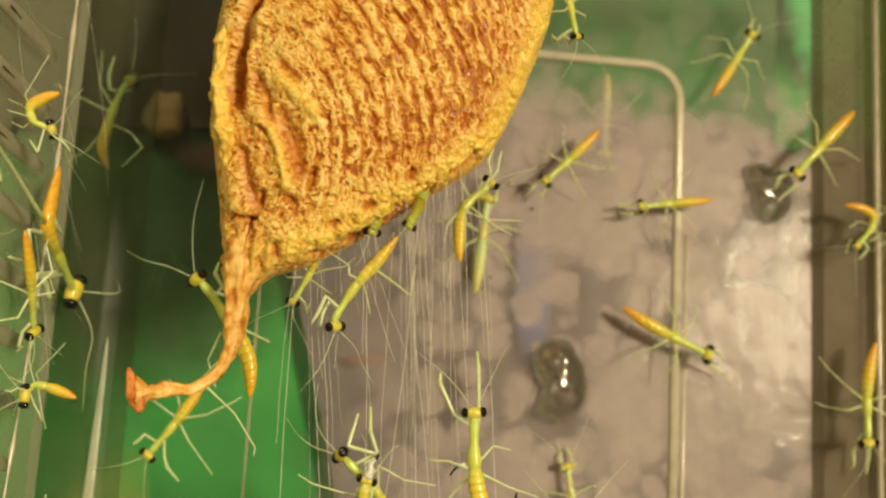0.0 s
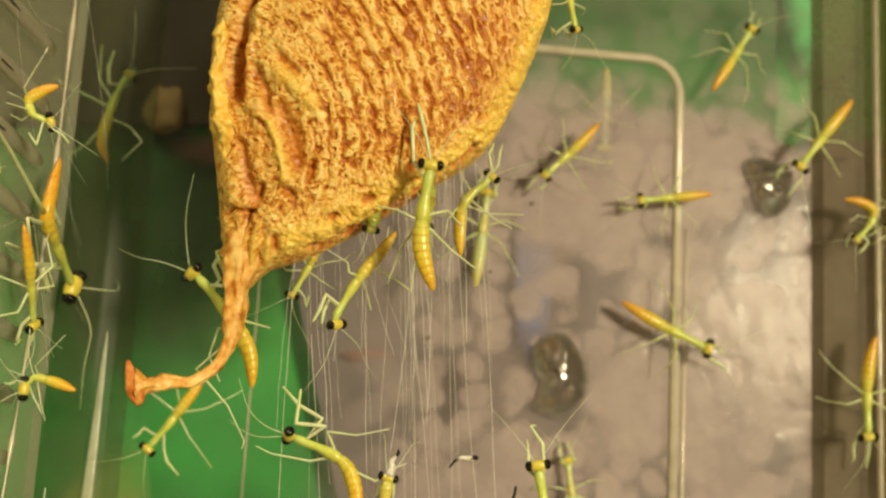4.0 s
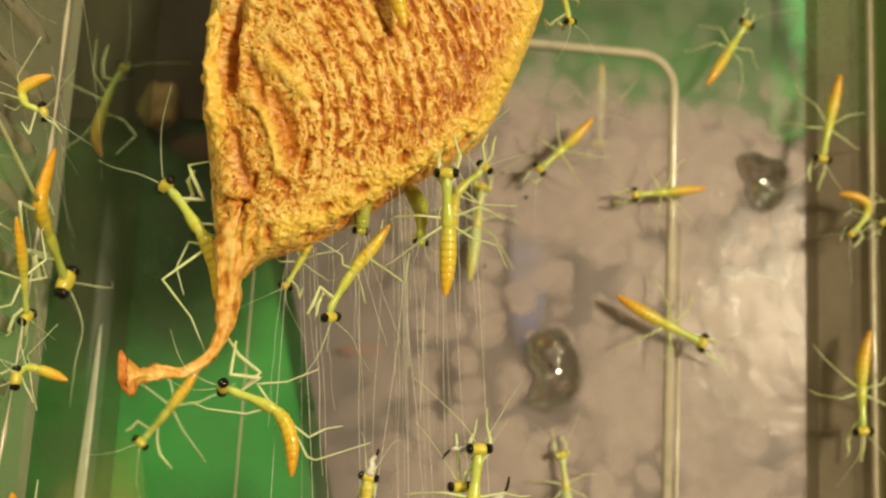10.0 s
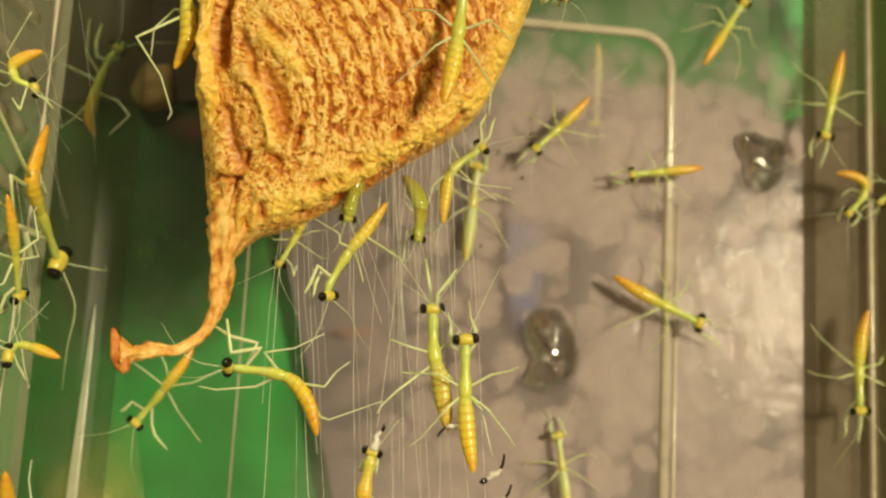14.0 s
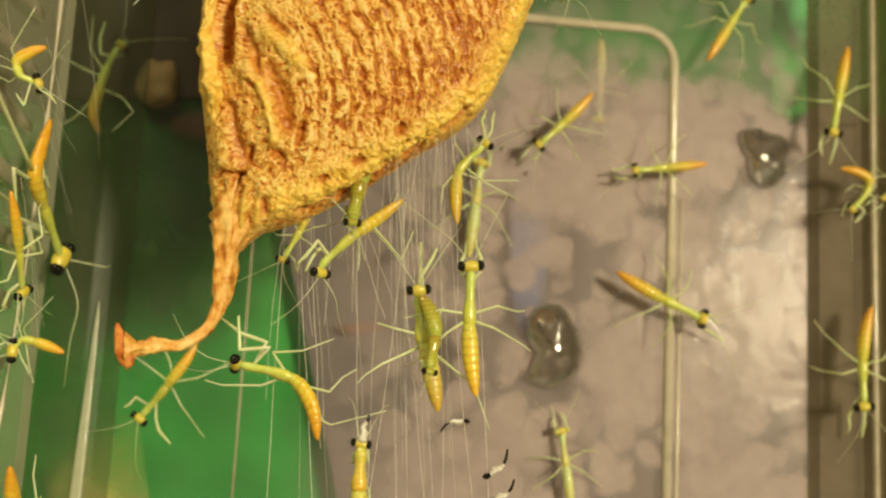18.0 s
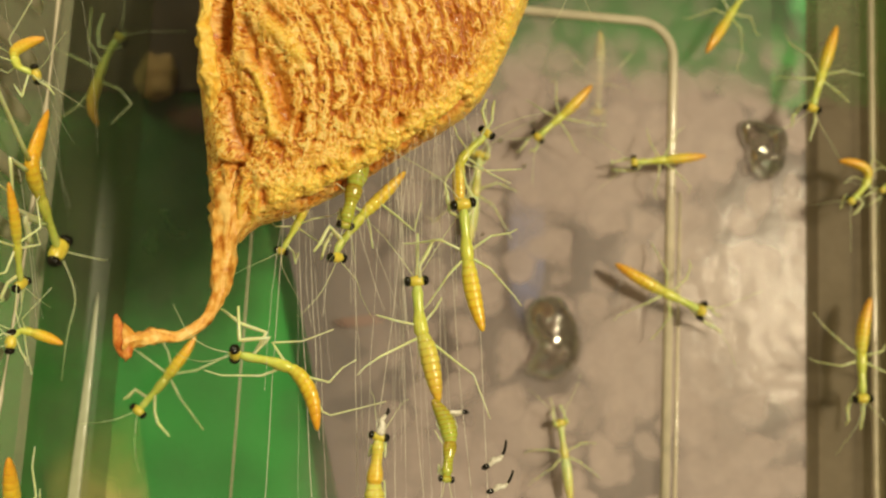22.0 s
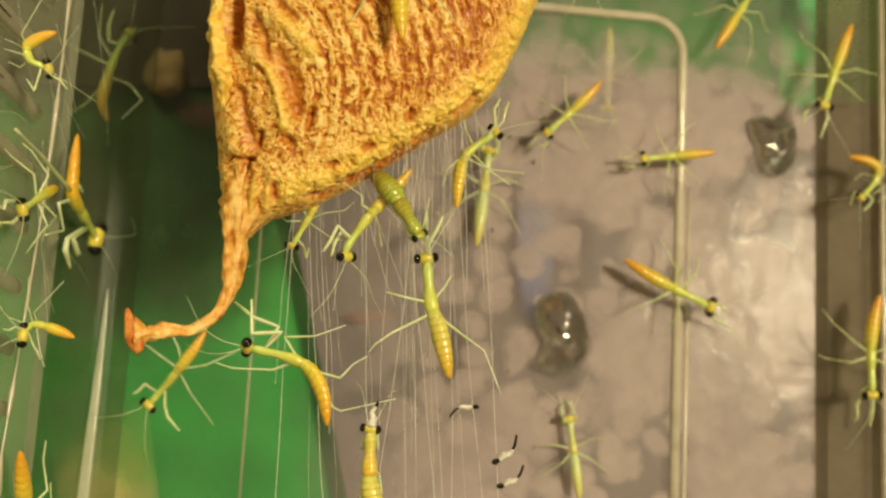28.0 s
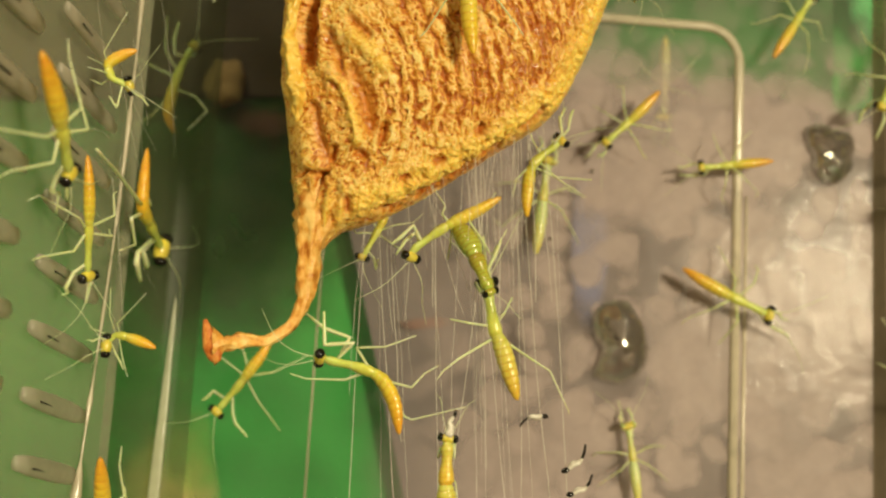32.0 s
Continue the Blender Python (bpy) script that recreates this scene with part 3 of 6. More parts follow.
def near(q, line, wide, front=True):
    """1 on a line drawn across the x-z face of the points q, falling off over `wide` mm."""
    best = np.full(len(q), 1e9)
    for (x0, z0), (x1, z1) in zip(line, line[1:] or line):
        dx, dz = x1 - x0, z1 - z0
        u = np.clip(((q[:, 0] - x0) * dx + (q[:, 2] - z0) * dz) / (dx * dx + dz * dz + 1e-9), 0, 1)
        best = np.minimum(best, np.hypot(q[:, 0] - x0 - u * dx, q[:, 2] - z0 - u * dz))
    return np.exp(-(best / wide) ** 2) * ((q[:, 1] < 111.5) if front else 1.0)


def egg_case():
    # height, left edge, right edge, half thickness in mm
    table = np.array([(111.0, -10.9, -8.9, 1.0), (113.0, -11.6, -7.0, 2.2), (114.8, -12.1, -2.8, 3.6), (118.0, -12.8, 2.5, 5.2), (122.3, -13.4, 8.5, 6.8),
                      (126.0, -14.1, 13.6, 7.8), (129.1, -14.8, 16.5, 8.4), (134.3, -15.2, 18.9, 9.0), (139.9, -15.2, 21.0, 9.4), (144.8, -14.6, 22.4, 9.6),
                      (150.0, -13.8, 22.7, 9.6), (158.0, -11.0, 20.0, 9.0), (166.0, -4.0, 14.0, 7.0), (171.0, 0.0, 10.0, 5.0)])
    z = np.concatenate([np.linspace(111.0, 150.0, 560, endpoint=False), np.linspace(150.0, 171.0, 70)])
    u = np.concatenate([np.linspace(-0.35, np.pi + 0.35, 560, endpoint=False), np.linspace(np.pi + 0.35, 2 * np.pi - 0.35, 70, endpoint=False)])
    nz, nu = len(z), len(u)
    smooth = spline(table, 400)
    xl, xr, th = (np.interp(z, smooth[:, 0], smooth[:, k]) for k in (1, 2, 3))
    cu, su = np.cos(u), np.sin(u)
    x = (xl + xr)[:, None] / 2 + (xr - xl)[:, None] / 2 * cu[None, :]
    y = 111.0 - th[:, None] * np.sign(su)[None, :] * np.abs(su)[None, :] ** 0.75
    p = np.stack([x, y, np.repeat(z[:, None], nu, 1)], -1)
    du, dz = np.roll(p, -1, 1) - np.roll(p, 1, 1), np.gradient(p, axis=0)
    nrm = np.cross(du, dz)
    nrm /= -np.linalg.norm(nrm, axis=2, keepdims=True) - 1e-9
    q = p.reshape(-1, 3)
    height = q[:, 2] - np.interp(q[:, 0], smooth[:, 2][:250], smooth[:, 0][:250])
    inset = q[:, 0] - np.interp(q[:, 2], smooth[:, 0], smooth[:, 1])
    inner = np.interp(q[:, 2], smooth[:, 0], smooth[:, 2]) - q[:, 0]

    # the foam was laid in bands, arcs round a centre beside the stalk
    swing = np.stack([value_noise(q * 0.9 + 31, 21), value_noise(q * 0.9 + 57, 22), value_noise(q * 0.9 + 83, 23)], 1) - 0.5
    curl = np.stack([value_noise(q * 2.3 + 11, 24), value_noise(q * 2.3 + 23, 25), value_noise(q * 2.3 + 37, 26)], 1) - 0.5
    far = np.hypot(q[:, 0] + 19.2, q[:, 2] - 123.8)
    cross = far + 0.55 * swing[:, 0] + 0.16 * curl[:, 0]
    along = np.arctan2(q[:, 2] - 123.8, q[:, 0] + 19.2) * 25 * np.minimum(1, far / 14) + 1.2 * swing[:, 1] + 0.35 * curl[:, 1]
    deep = q[:, 1] + 0.8 * swing[:, 2] + 0.3 * curl[:, 2]

    def grain(across, length, seed):
        return value_noise(np.stack([cross / across, deep / (0.5 * (across + length)), along / length], 1) + seed * 7.3, seed)

    lumps, mid = value_noise(q * 0.45, 3), value_noise(q * 1.1 + curl, 13)
    band = np.abs(np.sin((cross + 0.7 * (lumps - 0.5)) * math.pi / 1.62)) ** 0.6
    webs = 1 - np.abs(2 * grain(0.40, 1.05, 2) - 1)
    webs2 = 1 - np.abs(2 * grain(0.27, 0.42, 7) - 1)
    pores, pores2 = grain(0.38, 0.72, 4), grain(0.22, 0.34, 6)
    fine = grain(0.15, 0.18, 9)

    # smooth crust, glossy resin and hollows
    rim_line = [(-7.0, 115.2), (-2.2, 116.9), (1.1, 119.0), (5.0, 121.3), (9.0, 123.9), (13.0, 126.8), (15.9, 129.9), (17.8, 133.8), (19.5, 138.6), (20.8, 143.3), (21.5, 149.0)]
    rim = near(q, rim_line, 1.25 + 0.5 * lumps) * np.clip(1.0 * mid + 0.60, 0, 1)
    rim *= np.clip((q[:, 0] + 9) / 4, 0.3, 1)
    crack = near(q, [(-3.6, 115.4), (-1.4, 116.0), (1.2, 117.6), (3.8, 119.0), (5.9, 120.5), (8.2, 122.4), (10.3, 123.9), (12.7, 125.8), (14.2, 127.6)], 0.34 + 0.5 * np.clip(mid - 0.45, 0, 1)) * np.clip(2.2 * (lumps - 0.25), 0.15, 1.2)
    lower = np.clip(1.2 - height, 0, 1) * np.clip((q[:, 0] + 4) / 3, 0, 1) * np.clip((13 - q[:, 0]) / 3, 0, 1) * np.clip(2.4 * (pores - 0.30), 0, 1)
    cavity = near(q, [(-10.4, 143.4), (-11.4, 140.6), (-12.0, 138.6), (-12.3, 136.0), (-12.4, 133.5), (-12.1, 130.9)], 0.80 + 0.5 * (mid - 0.5)) * np.clip(0.7 + 1.2 * (value_noise(q * np.array([0.2, 0.2, 0.75]), 41) - 0.35), 0.35, 1.1)
    cavity = np.clip(cavity * 1.5, 0, 1)
    ridge = near(q, [(-9.4, 142.0), (-10.2, 137.6), (-10.7, 135.1), (-10.7, 132.0), (-10.2, 129.3)], 0.55)
    groove = np.maximum.reduce([near(q, [(-9.7, 133.3), (-8.8, 131.3), (-7.9, 128.9)], 0.50), 0.8 * near(q, [(-7.4, 134.8), (-5.4, 133.0)], 0.42),
                                near(q, [(-6.9, 129.2), (-5.7, 127.0), (-5.1, 124.9), (-4.6, 123.4)], 0.80), near(q, [(-10.9, 125.4), (-10.1, 122.4), (-9.0, 119.8)], 0.62)])
    groove *= np.clip(0.5 + 1.0 * mid, 0, 1)
    pits = sum(near(q, [c, (c[0] + dx, c[1] + dz)], r) for c, dx, dz, r in (((-5.6, 120.7), 0.5, -0.3, 0.45), ((-3.5, 121.8), 0.4, 1.9, 0.38), ((-6.7, 115.9), 0.2, -0.8, 0.42), ((-8.6, 120.2), 0.2, 0.9, 0.4), ((-1.0, 118.6), 0.7, 0.3, 0.3), ((2.6, 120.6), 0.8, 0.4, 0.3), ((7.0, 124.0), 0.5, 0.6, 0.35)))
    streak = near(q, [(-7.0, 132.7), (-5.1, 131.4), (-3.5, 129.6)], 0.85 + 0.6 * (mid - 0.5))
    flake = near(q, [(-7.8, 127.6), (-7.1, 126.0), (-6.3, 123.9), (-5.9, 122.0)], 0.55 + 0.5 * (mid - 0.5))
    lip = near(q, [(-9.4, 128.3), (-8.5, 128.3), (-7.9, 129.1), (-7.7, 130.1)], 0.28)
    bubble = near(q, [(-8.9, 129.5)], 0.75)
    flank = near(q, [(-13.0, 125.5), (-12.3, 123.0), (-11.8, 121.0), (-11.2, 118.8)], 0.95)
    split = near(q, [(-9.7, 118.4), (-10.2, 116.6), (-10.6, 115.0), (-10.8, 112.9), (-11.0, 110.5)], 0.34) + 0.8 * near(q, [(-12.2, 118.3), (-11.2, 118.9), (-10.2, 118.5), (-8.9, 118.5)], 0.26)
    drawn = np.clip((118.8 - q[:, 2]) / 3, 0, 1) * np.clip((-5.5 - q[:, 0]) / 3, 0, 1)
    pleat = np.sin((q[:, 0] + 10.5) * (4.4 - 0.12 * (q[:, 2] - 112)) + 2.2 * value_noise(q * 0.3, 17))

    leftness = np.clip((-1.0 - q[:, 0]) / 7.0, 0, 1) * np.clip(height / 5, 0, 1)
    plain = np.clip(0.75 * rim + 0.7 * streak + 0.9 * flake + 0.8 * flank + 0.9 * groove + 0.7 * cavity + 0.9 * bubble + 0.8 * drawn, 0, 1)
    spongy = 1 - 0.82 * plain
    bands = np.clip((q[:, 0] + 6) / 4, 0, 1) * np.clip((height - 4.0) / 4, 0, 1) * np.clip(1.25 - np.abs(q[:, 0] - 4) / 16, 0.3, 1)
    d = spongy * (0.30 * bands * (band - 0.7) + 0.09 * (webs - 0.55) + 0.08 * (webs2 - 0.55) - (1.0 - 0.5 * leftness) * np.clip(pores - 0.60, 0, 1) - (0.45 - 0.3 * leftness) * np.clip(pores2 - 0.58, 0, 1) + 0.05 * (fine - 0.5))
    d += (0.15 + 0.6 * leftness) * (lumps - 0.5) + (0.06 + 0.30 * leftness * spongy) * (mid - 0.5)
    d += 0.75 * rim * (0.5 + mid) - 1.25 * crack - 0.55 * lower * (0.4 + pores)
    d += 0.40 * ridge + 0.65 * streak + 0.60 * flake + 0.4 * lip + 0.40 * bubble + 0.25 * flank - 2.4 * cavity - 0.75 * groove - 0.9 * pits - 0.95 * split
    d = d + 0.30 * drawn * pleat
    keep = np.clip((q[:, 2] - 111.0) / 3.0, 0.15, 1) * np.clip(0.8 + height / 2.5, 0.8, 1)
    d -= 0.35 * np.clip(q[:, 0] / 10, 0, 1)
    edge = np.clip(np.minimum(inset, inner) / 1.6, 0, 1)
    d = d * (0.45 + 0.55 * edge)
    q = q + nrm.reshape(-1, 3) * (d * keep)[:, None]
    idx = np.arange(nz * nu).reshape(nz, nu)
    nxt = np.roll(idx, -1, 1)
    faces = np.stack([idx[:-1], nxt[:-1], nxt[1:], idx[1:]], -1).reshape(-1, 4).tolist()
    faces += [idx[0, ::-1].tolist(), idx[-1].tolist()]
    base = tagged(new("egg_case"), "amber foamy mantis egg case hanging from the box lid", "egg case")
    base.location = (0.005, 0.111, LID_Z)
    base_inv = Matrix.Translation((-0.005, -0.111, -LID_Z))
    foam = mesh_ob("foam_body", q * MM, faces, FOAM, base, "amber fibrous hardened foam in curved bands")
    foam.matrix_parent_inverse = base_inv
    # strands with pores shaded darker, crust, resin tone with the hollows' shade in it
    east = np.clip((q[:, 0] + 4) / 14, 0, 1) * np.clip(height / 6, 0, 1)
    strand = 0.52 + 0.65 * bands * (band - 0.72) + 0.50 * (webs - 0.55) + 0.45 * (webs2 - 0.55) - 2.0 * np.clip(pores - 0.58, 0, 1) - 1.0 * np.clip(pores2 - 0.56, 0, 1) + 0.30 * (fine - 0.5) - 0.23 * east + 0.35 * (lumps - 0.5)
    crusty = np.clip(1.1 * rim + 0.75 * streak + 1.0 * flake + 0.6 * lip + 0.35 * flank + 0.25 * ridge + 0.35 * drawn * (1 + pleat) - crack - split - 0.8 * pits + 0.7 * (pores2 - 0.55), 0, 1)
    resin_and_shade = np.clip(0.9 * groove + 1.0 * cavity + 0.8 * crack + 0.9 * split + 0.9 * pits + 0.45 * lower + 0.4 * (pores2 - 0.5) * lower, 0, 1)
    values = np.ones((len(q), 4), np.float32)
    values[:, 0], values[:, 1], values[:, 2] = np.clip(strand, 0, 1), crusty, resin_and_shade
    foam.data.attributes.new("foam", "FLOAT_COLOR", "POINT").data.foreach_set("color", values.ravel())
    # twisted dry stalk at the lower tip
    pts = spline([(-9.4, 109.6, 118.0), (-9.6, 109.3, 115.5), (-9.9, 109.2, 113.0), (-10.3, 109.2, 110.0), (-10.4, 109.2, 107.0), (-10.7, 109.2, 104.6), (-11.8, 109.0, 102.2), (-14.0, 108.6, 100.4), (-16.2, 108.3, 100.3), (-17.9, 108.2, 99.9), (-19.6, 108.2, 99.7)], 140)
    rad = np.interp(np.linspace(0, 1, 140), [0, 0.1, 0.2, 0.3, 0.4, 0.5, 0.6, 0.7, 0.84, 0.93, 1.0], [3.3, 2.6, 1.9, 1.25, 0.90, 0.72, 0.58, 0.55, 0.80, 0.62, 1.7])
    rings, ref = [], Vector((0, 1, 0))
    for i, c in enumerate(pts.tolist()):
        way = Vector((pts[min(i + 1, 139)] - pts[max(i - 1, 0)]).tolist()).normalized()
        a = (ref - way * ref.dot(way)).normalized()
        c2, k = way.cross(a), float(rad[i])
        c = Vector(c) + Vector([0.18 * noise.noise(Vector((i * 0.07, 5, j))) for j in (0, 9, 18)])
        ring = []
        for j in range(28):
            q = 2 * math.pi * j / 28 + 0.02 * i
            fold = 1 + 0.50 * noise.noise(Vector((2.2 * math.cos(q), 2.2 * math.sin(q), i * 0.045))) + 0.38 * noise.noise(Vector((5 * math.cos(q), 5 * math.sin(q), i * 0.09)))
            ring.append((c + k * fold * (math.cos(q) * c2 + 0.55 * math.sin(q) * a)) * MM)
        rings.append(ring)
    stalk = mesh_ob("stalk", *loft(rings), STALK, base, "dry twisted orange brown stalk")
    stalk.matrix_parent_inverse = base_inv
    tip = spline([(-20.6, 108.0, 102.3), (-20.2, 108.0, 101.0), (-19.7, 108.1, 99.6), (-19.3, 108.2, 98.6), (-18.9, 108.3, 97.9)], 30)
    tip = mesh_ob("stalk_tip", *tube([Vector(v) * MM for v in tip], [MM * r for r in np.interp(np.linspace(0, 1, 30), [0, 0.2, 0.5, 0.8, 1], [0.15, 0.5, 0.95, 0.75, 0.3])], 12, 0.5, (0, 1, 0)), TIP, base, "darker flared stalk tip")
    tip.matrix_parent_inverse = base_inv
    # pale ruffled crust along the left edge
    path = spline([(-13.6, 107.2, 141.5), (-13.9, 106.6, 139.0), (-13.9, 106.2, 136.5), (-14.1, 106.2, 134.0), (-13.8, 105.8, 131.8), (-13.3, 105.7, 129.6), (-12.9, 105.6, 127.4), (-12.6, 106.0, 125.6), (-12.5, 106.8, 124.0)], 170)
    full = np.interp(path[:, 2], [124.0, 125.8, 127.3, 128.6, 130.2, 131.8, 133.6, 135.6, 137.4, 139.0, 141.5], [0.3, 0.8, 1.35, 0.95, 0.95, 1.20, 0.75, 0.60, 0.95, 0.60, 0.4])
    rings = []
    for i, c in enumerate(path.tolist()):
        c = Vector(c)
        ring = []
        for j in range(30):
            q = 2 * math.pi * j / 30
            o = Vector((math.cos(q), math.sin(q), 0))
            k = float(full[i]) * (1 + 0.70 * noise.noise(o * 1.1 + Vector((0, 0, i * 0.08))) + 0.22 * noise.noise(o * 2.4 + Vector((5, 0, i * 0.2))))
            ring.append((c + k * Vector((0.85 * o.x, 0.9 * o.y, 0.3 * noise.noise(o * 1.5 + c)))) * MM)
        rings.append(ring)
    crust = mesh_ob("crust", *loft(rings), CRUST, base, "pale yellow ruffled crust")
    crust.matrix_parent_inverse = base_inv


egg_case()

# ---- silk, water and shed skins ----


def silk():
    rnd = random.Random(11)
    rim = [(-6.5, 113.6), (-3.5, 114.8), (1.5, 117.4), (5.0, 119.8), (8.5, 122.2), (12.0, 124.9), (14.5, 127.0), (16.6, 129.3)]
    for i in range(52):
        x = rnd.choice((rnd.uniform(-5, 6), rnd.uniform(6, 16.6), rnd.uniform(6, 14)))
        z = float(np.interp(x, [a for a, _ in rim], [b for _, b in rim]))
        y = 110.5 + rnd.uniform(-3.0, 2.5)
        drop = rnd.choice((9, 14, 20, 26, 34, 44, 48))
        lean = rnd.gauss(0.085, 0.045)
        if i % 13 == 5:
            lean, drop = rnd.uniform(-0.5, 0.6), 14
        bow = rnd.uniform(-0.5, 0.5)
        pts = [(x + lean * drop * k + bow * math.sin(3.1 * k) + 0.10 * rnd.uniform(-1, 1), y + 0.4 * math.sin(2 * k + i), z + 0.8 - drop * k) for k in (j / 8 for j in range(9))]
        r = rnd.choice((0.013, 0.017, 0.021, 0.027, 0.034))
        ob = mesh_ob("silk_thread", *tube([Vector(p) * MM for p in spline(pts, 26)], r * MM, 5), SILK)
        tagged(ob, "fine pale silk thread hanging from the egg case", "silk thread", "silk threads under the egg case")


def wall_silk():
    rnd = random.Random(23)
    for i in range(14):
        y0, z0 = rnd.uniform(0.098, 0.122), rnd.uniform(0.098, 0.150)
        dy, dz = rnd.uniform(0.004, 0.020), rnd.uniform(-0.024, 0.006)
        sag = rnd.uniform(-0.0015, 0.0015)
        pts = [(-0.0325 + 0.0012 * math.sin(2 * k + i), y0 + dy * k, z0 + dz * k + sag * math.sin(3.1 * k)) for k in (j / 6 for j in range(7))]
        ob = mesh_ob("silk_thread", *tube([Vector(p) for p in spline(pts, 20)], rnd.choice((0.012, 0.018, 0.024)) * MM, 5), SILK)
        tagged(ob, "fine pale silk thread strung across the side wall", "silk thread", "silk threads on the side wall")


def water_drop(name, outline, height, label):
    """A thick drop clinging to the back wall; outline: its centre and a list of (degrees, radius), in mm."""
    n, m = 56, 12
    cx, cz, rim = outline
    turns = [a for a, _ in rim]

    def rule(a):
        return float(np.interp(math.degrees(a), [turns[-1] - 360] + turns + [turns[0] + 360], [rim[-1][1]] + [r for _, r in rim] + [rim[0][1]]))

    verts, faces = [], []
    for j in range(m):
        k = j / m
        for i in range(n):
            a = 2 * math.pi * i / n
            r = rule(a) * math.cos(k * math.pi / 2) ** 0.8
            px, pz = cx + r * math.cos(a), cz + r * math.sin(a)
            swell = 1 + 0.35 * noise.noise(Vector((px * 0.42, 3.0, pz * 0.42))) * min(1.0, height)
            verts.append((px * MM, BACK - 0.0001 - height * swell * MM * math.sin(k * math.pi / 2), pz * MM))
    verts.append((cx * MM, BACK - 0.0001 - height * (1 + 0.35 * noise.noise(Vector((cx * 0.42, 3.0, cz * 0.42))) * min(1.0, height)) * MM, cz * MM))
    for j in range(m - 1):
        for i in range(n):
            k = (i + 1) % n
            faces.append((j * n + i, j * n + k, (j + 1) * n + k, (j + 1) * n + i))
    faces += [((m - 1) * n + i, (m - 1) * n + (i + 1) % n, m * n) for i in range(n)]
    faces.append(tuple(range(n - 1, -1, -1)))
    return tagged(mesh_ob(name, verts, faces, WATER), label, "water drop")


silk()
wall_silk()
water_drop("water_drop", (31.9, 104.2, [(21, 3.9), (60, 4.8), (83, 6.2), (112, 6.2), (137, 5.5), (155, 4.2), (194, 2.5), (215, 3.3), (232, 6.0), (250, 5.6), (266, 5.8), (298, 5.1), (336, 4.4)]), 2.4, "large bent water drop clinging to the misted wall")
water_drop("water_drop", (62.4, 133.5, [(0, 3.0), (20, 3.6), (43, 4.3), (58, 4.3), (69, 4.1), (90, 4.0), (108, 4.9), (138, 5.6), (152, 4.6), (180, 2.8), (210, 3.2), (236, 4.0), (273, 4.5), (312, 3.7)]), 2.3, "large blunt water drop running down the wet wall")
for wx, wz, wr in ((28.0, 134.9, 0.45), (23.4, 132.0, 0.4), (13.4, 108.6, 0.35), (27.0, 128.6, 0.35), (21.5, 118.4, 0.3), (33.5, 108.9, 0.3), (17.0, 101.5, 0.25), (24.6, 99.0, 0.25)):
    water_drop("water_drop", (wx, wz, [(0, wr), (120, wr * 0.85), (240, wr * 1.1)]), wr * 0.9, "tiny bright water droplet on the misted wall")


def shed_skin(place, turn, size):
    """A shrivelled white cast skin with black tips, caught on silk."""
    root = tagged(new("cast_skin"), "shrivelled white and black cast skin caught on silk", "cast skin", "cast skins on the silk")
    root.matrix_basis = Matrix.Translation(Vector(place) * MM) @ pose(0, 0, 0, 0, turn, 0)
    k = size * MM
    mesh_ob("husk", *tube([Vector(p) * k for p in spline([(-0.3, 0, -0.2), (-0.1, 0.05, 0.05), (0.12, 0, 0.12), (0.3, 0, 0.3)], 12)], [k * r for r in np.interp(np.linspace(0, 1, 12), [0, 0.3, 0.7, 1], [0.08, 0.16, 0.12, 0.06])], 8), SKIN, root)
    mesh_ob("dark_tip", *tube([Vector(p) * k for p in spline([(0.25, 0, 0.25), (0.38, 0.03, 0.55), (0.42, 0, 0.95)], 10)], [k * r for r in np.interp(np.linspace(0, 1, 10), [0, 0.4, 1], [0.05, 0.07, 0.05])], 7), EYE_BLACK, root, "black shrivelled limb")
    mesh_ob("dark_cap", *tube([Vector(p) * k for p in spline([(-0.25, 0, -0.15), (-0.45, 0.02, -0.25), (-0.62, 0, -0.3)], 8)], [k * r for r in np.interp(np.linspace(0, 1, 8), [0, 0.5, 1], [0.06, 0.15, 0.05])], 8), EYE_BLACK, root, "black head cap")


shed_skin((15.1, 108.0, 94.2), -150, 2.0)
shed_skin((19.6, 108.0, 89.2), 0, 2.4)
shed_skin((20.2, 108.0, 86.5), 10, 2.2)

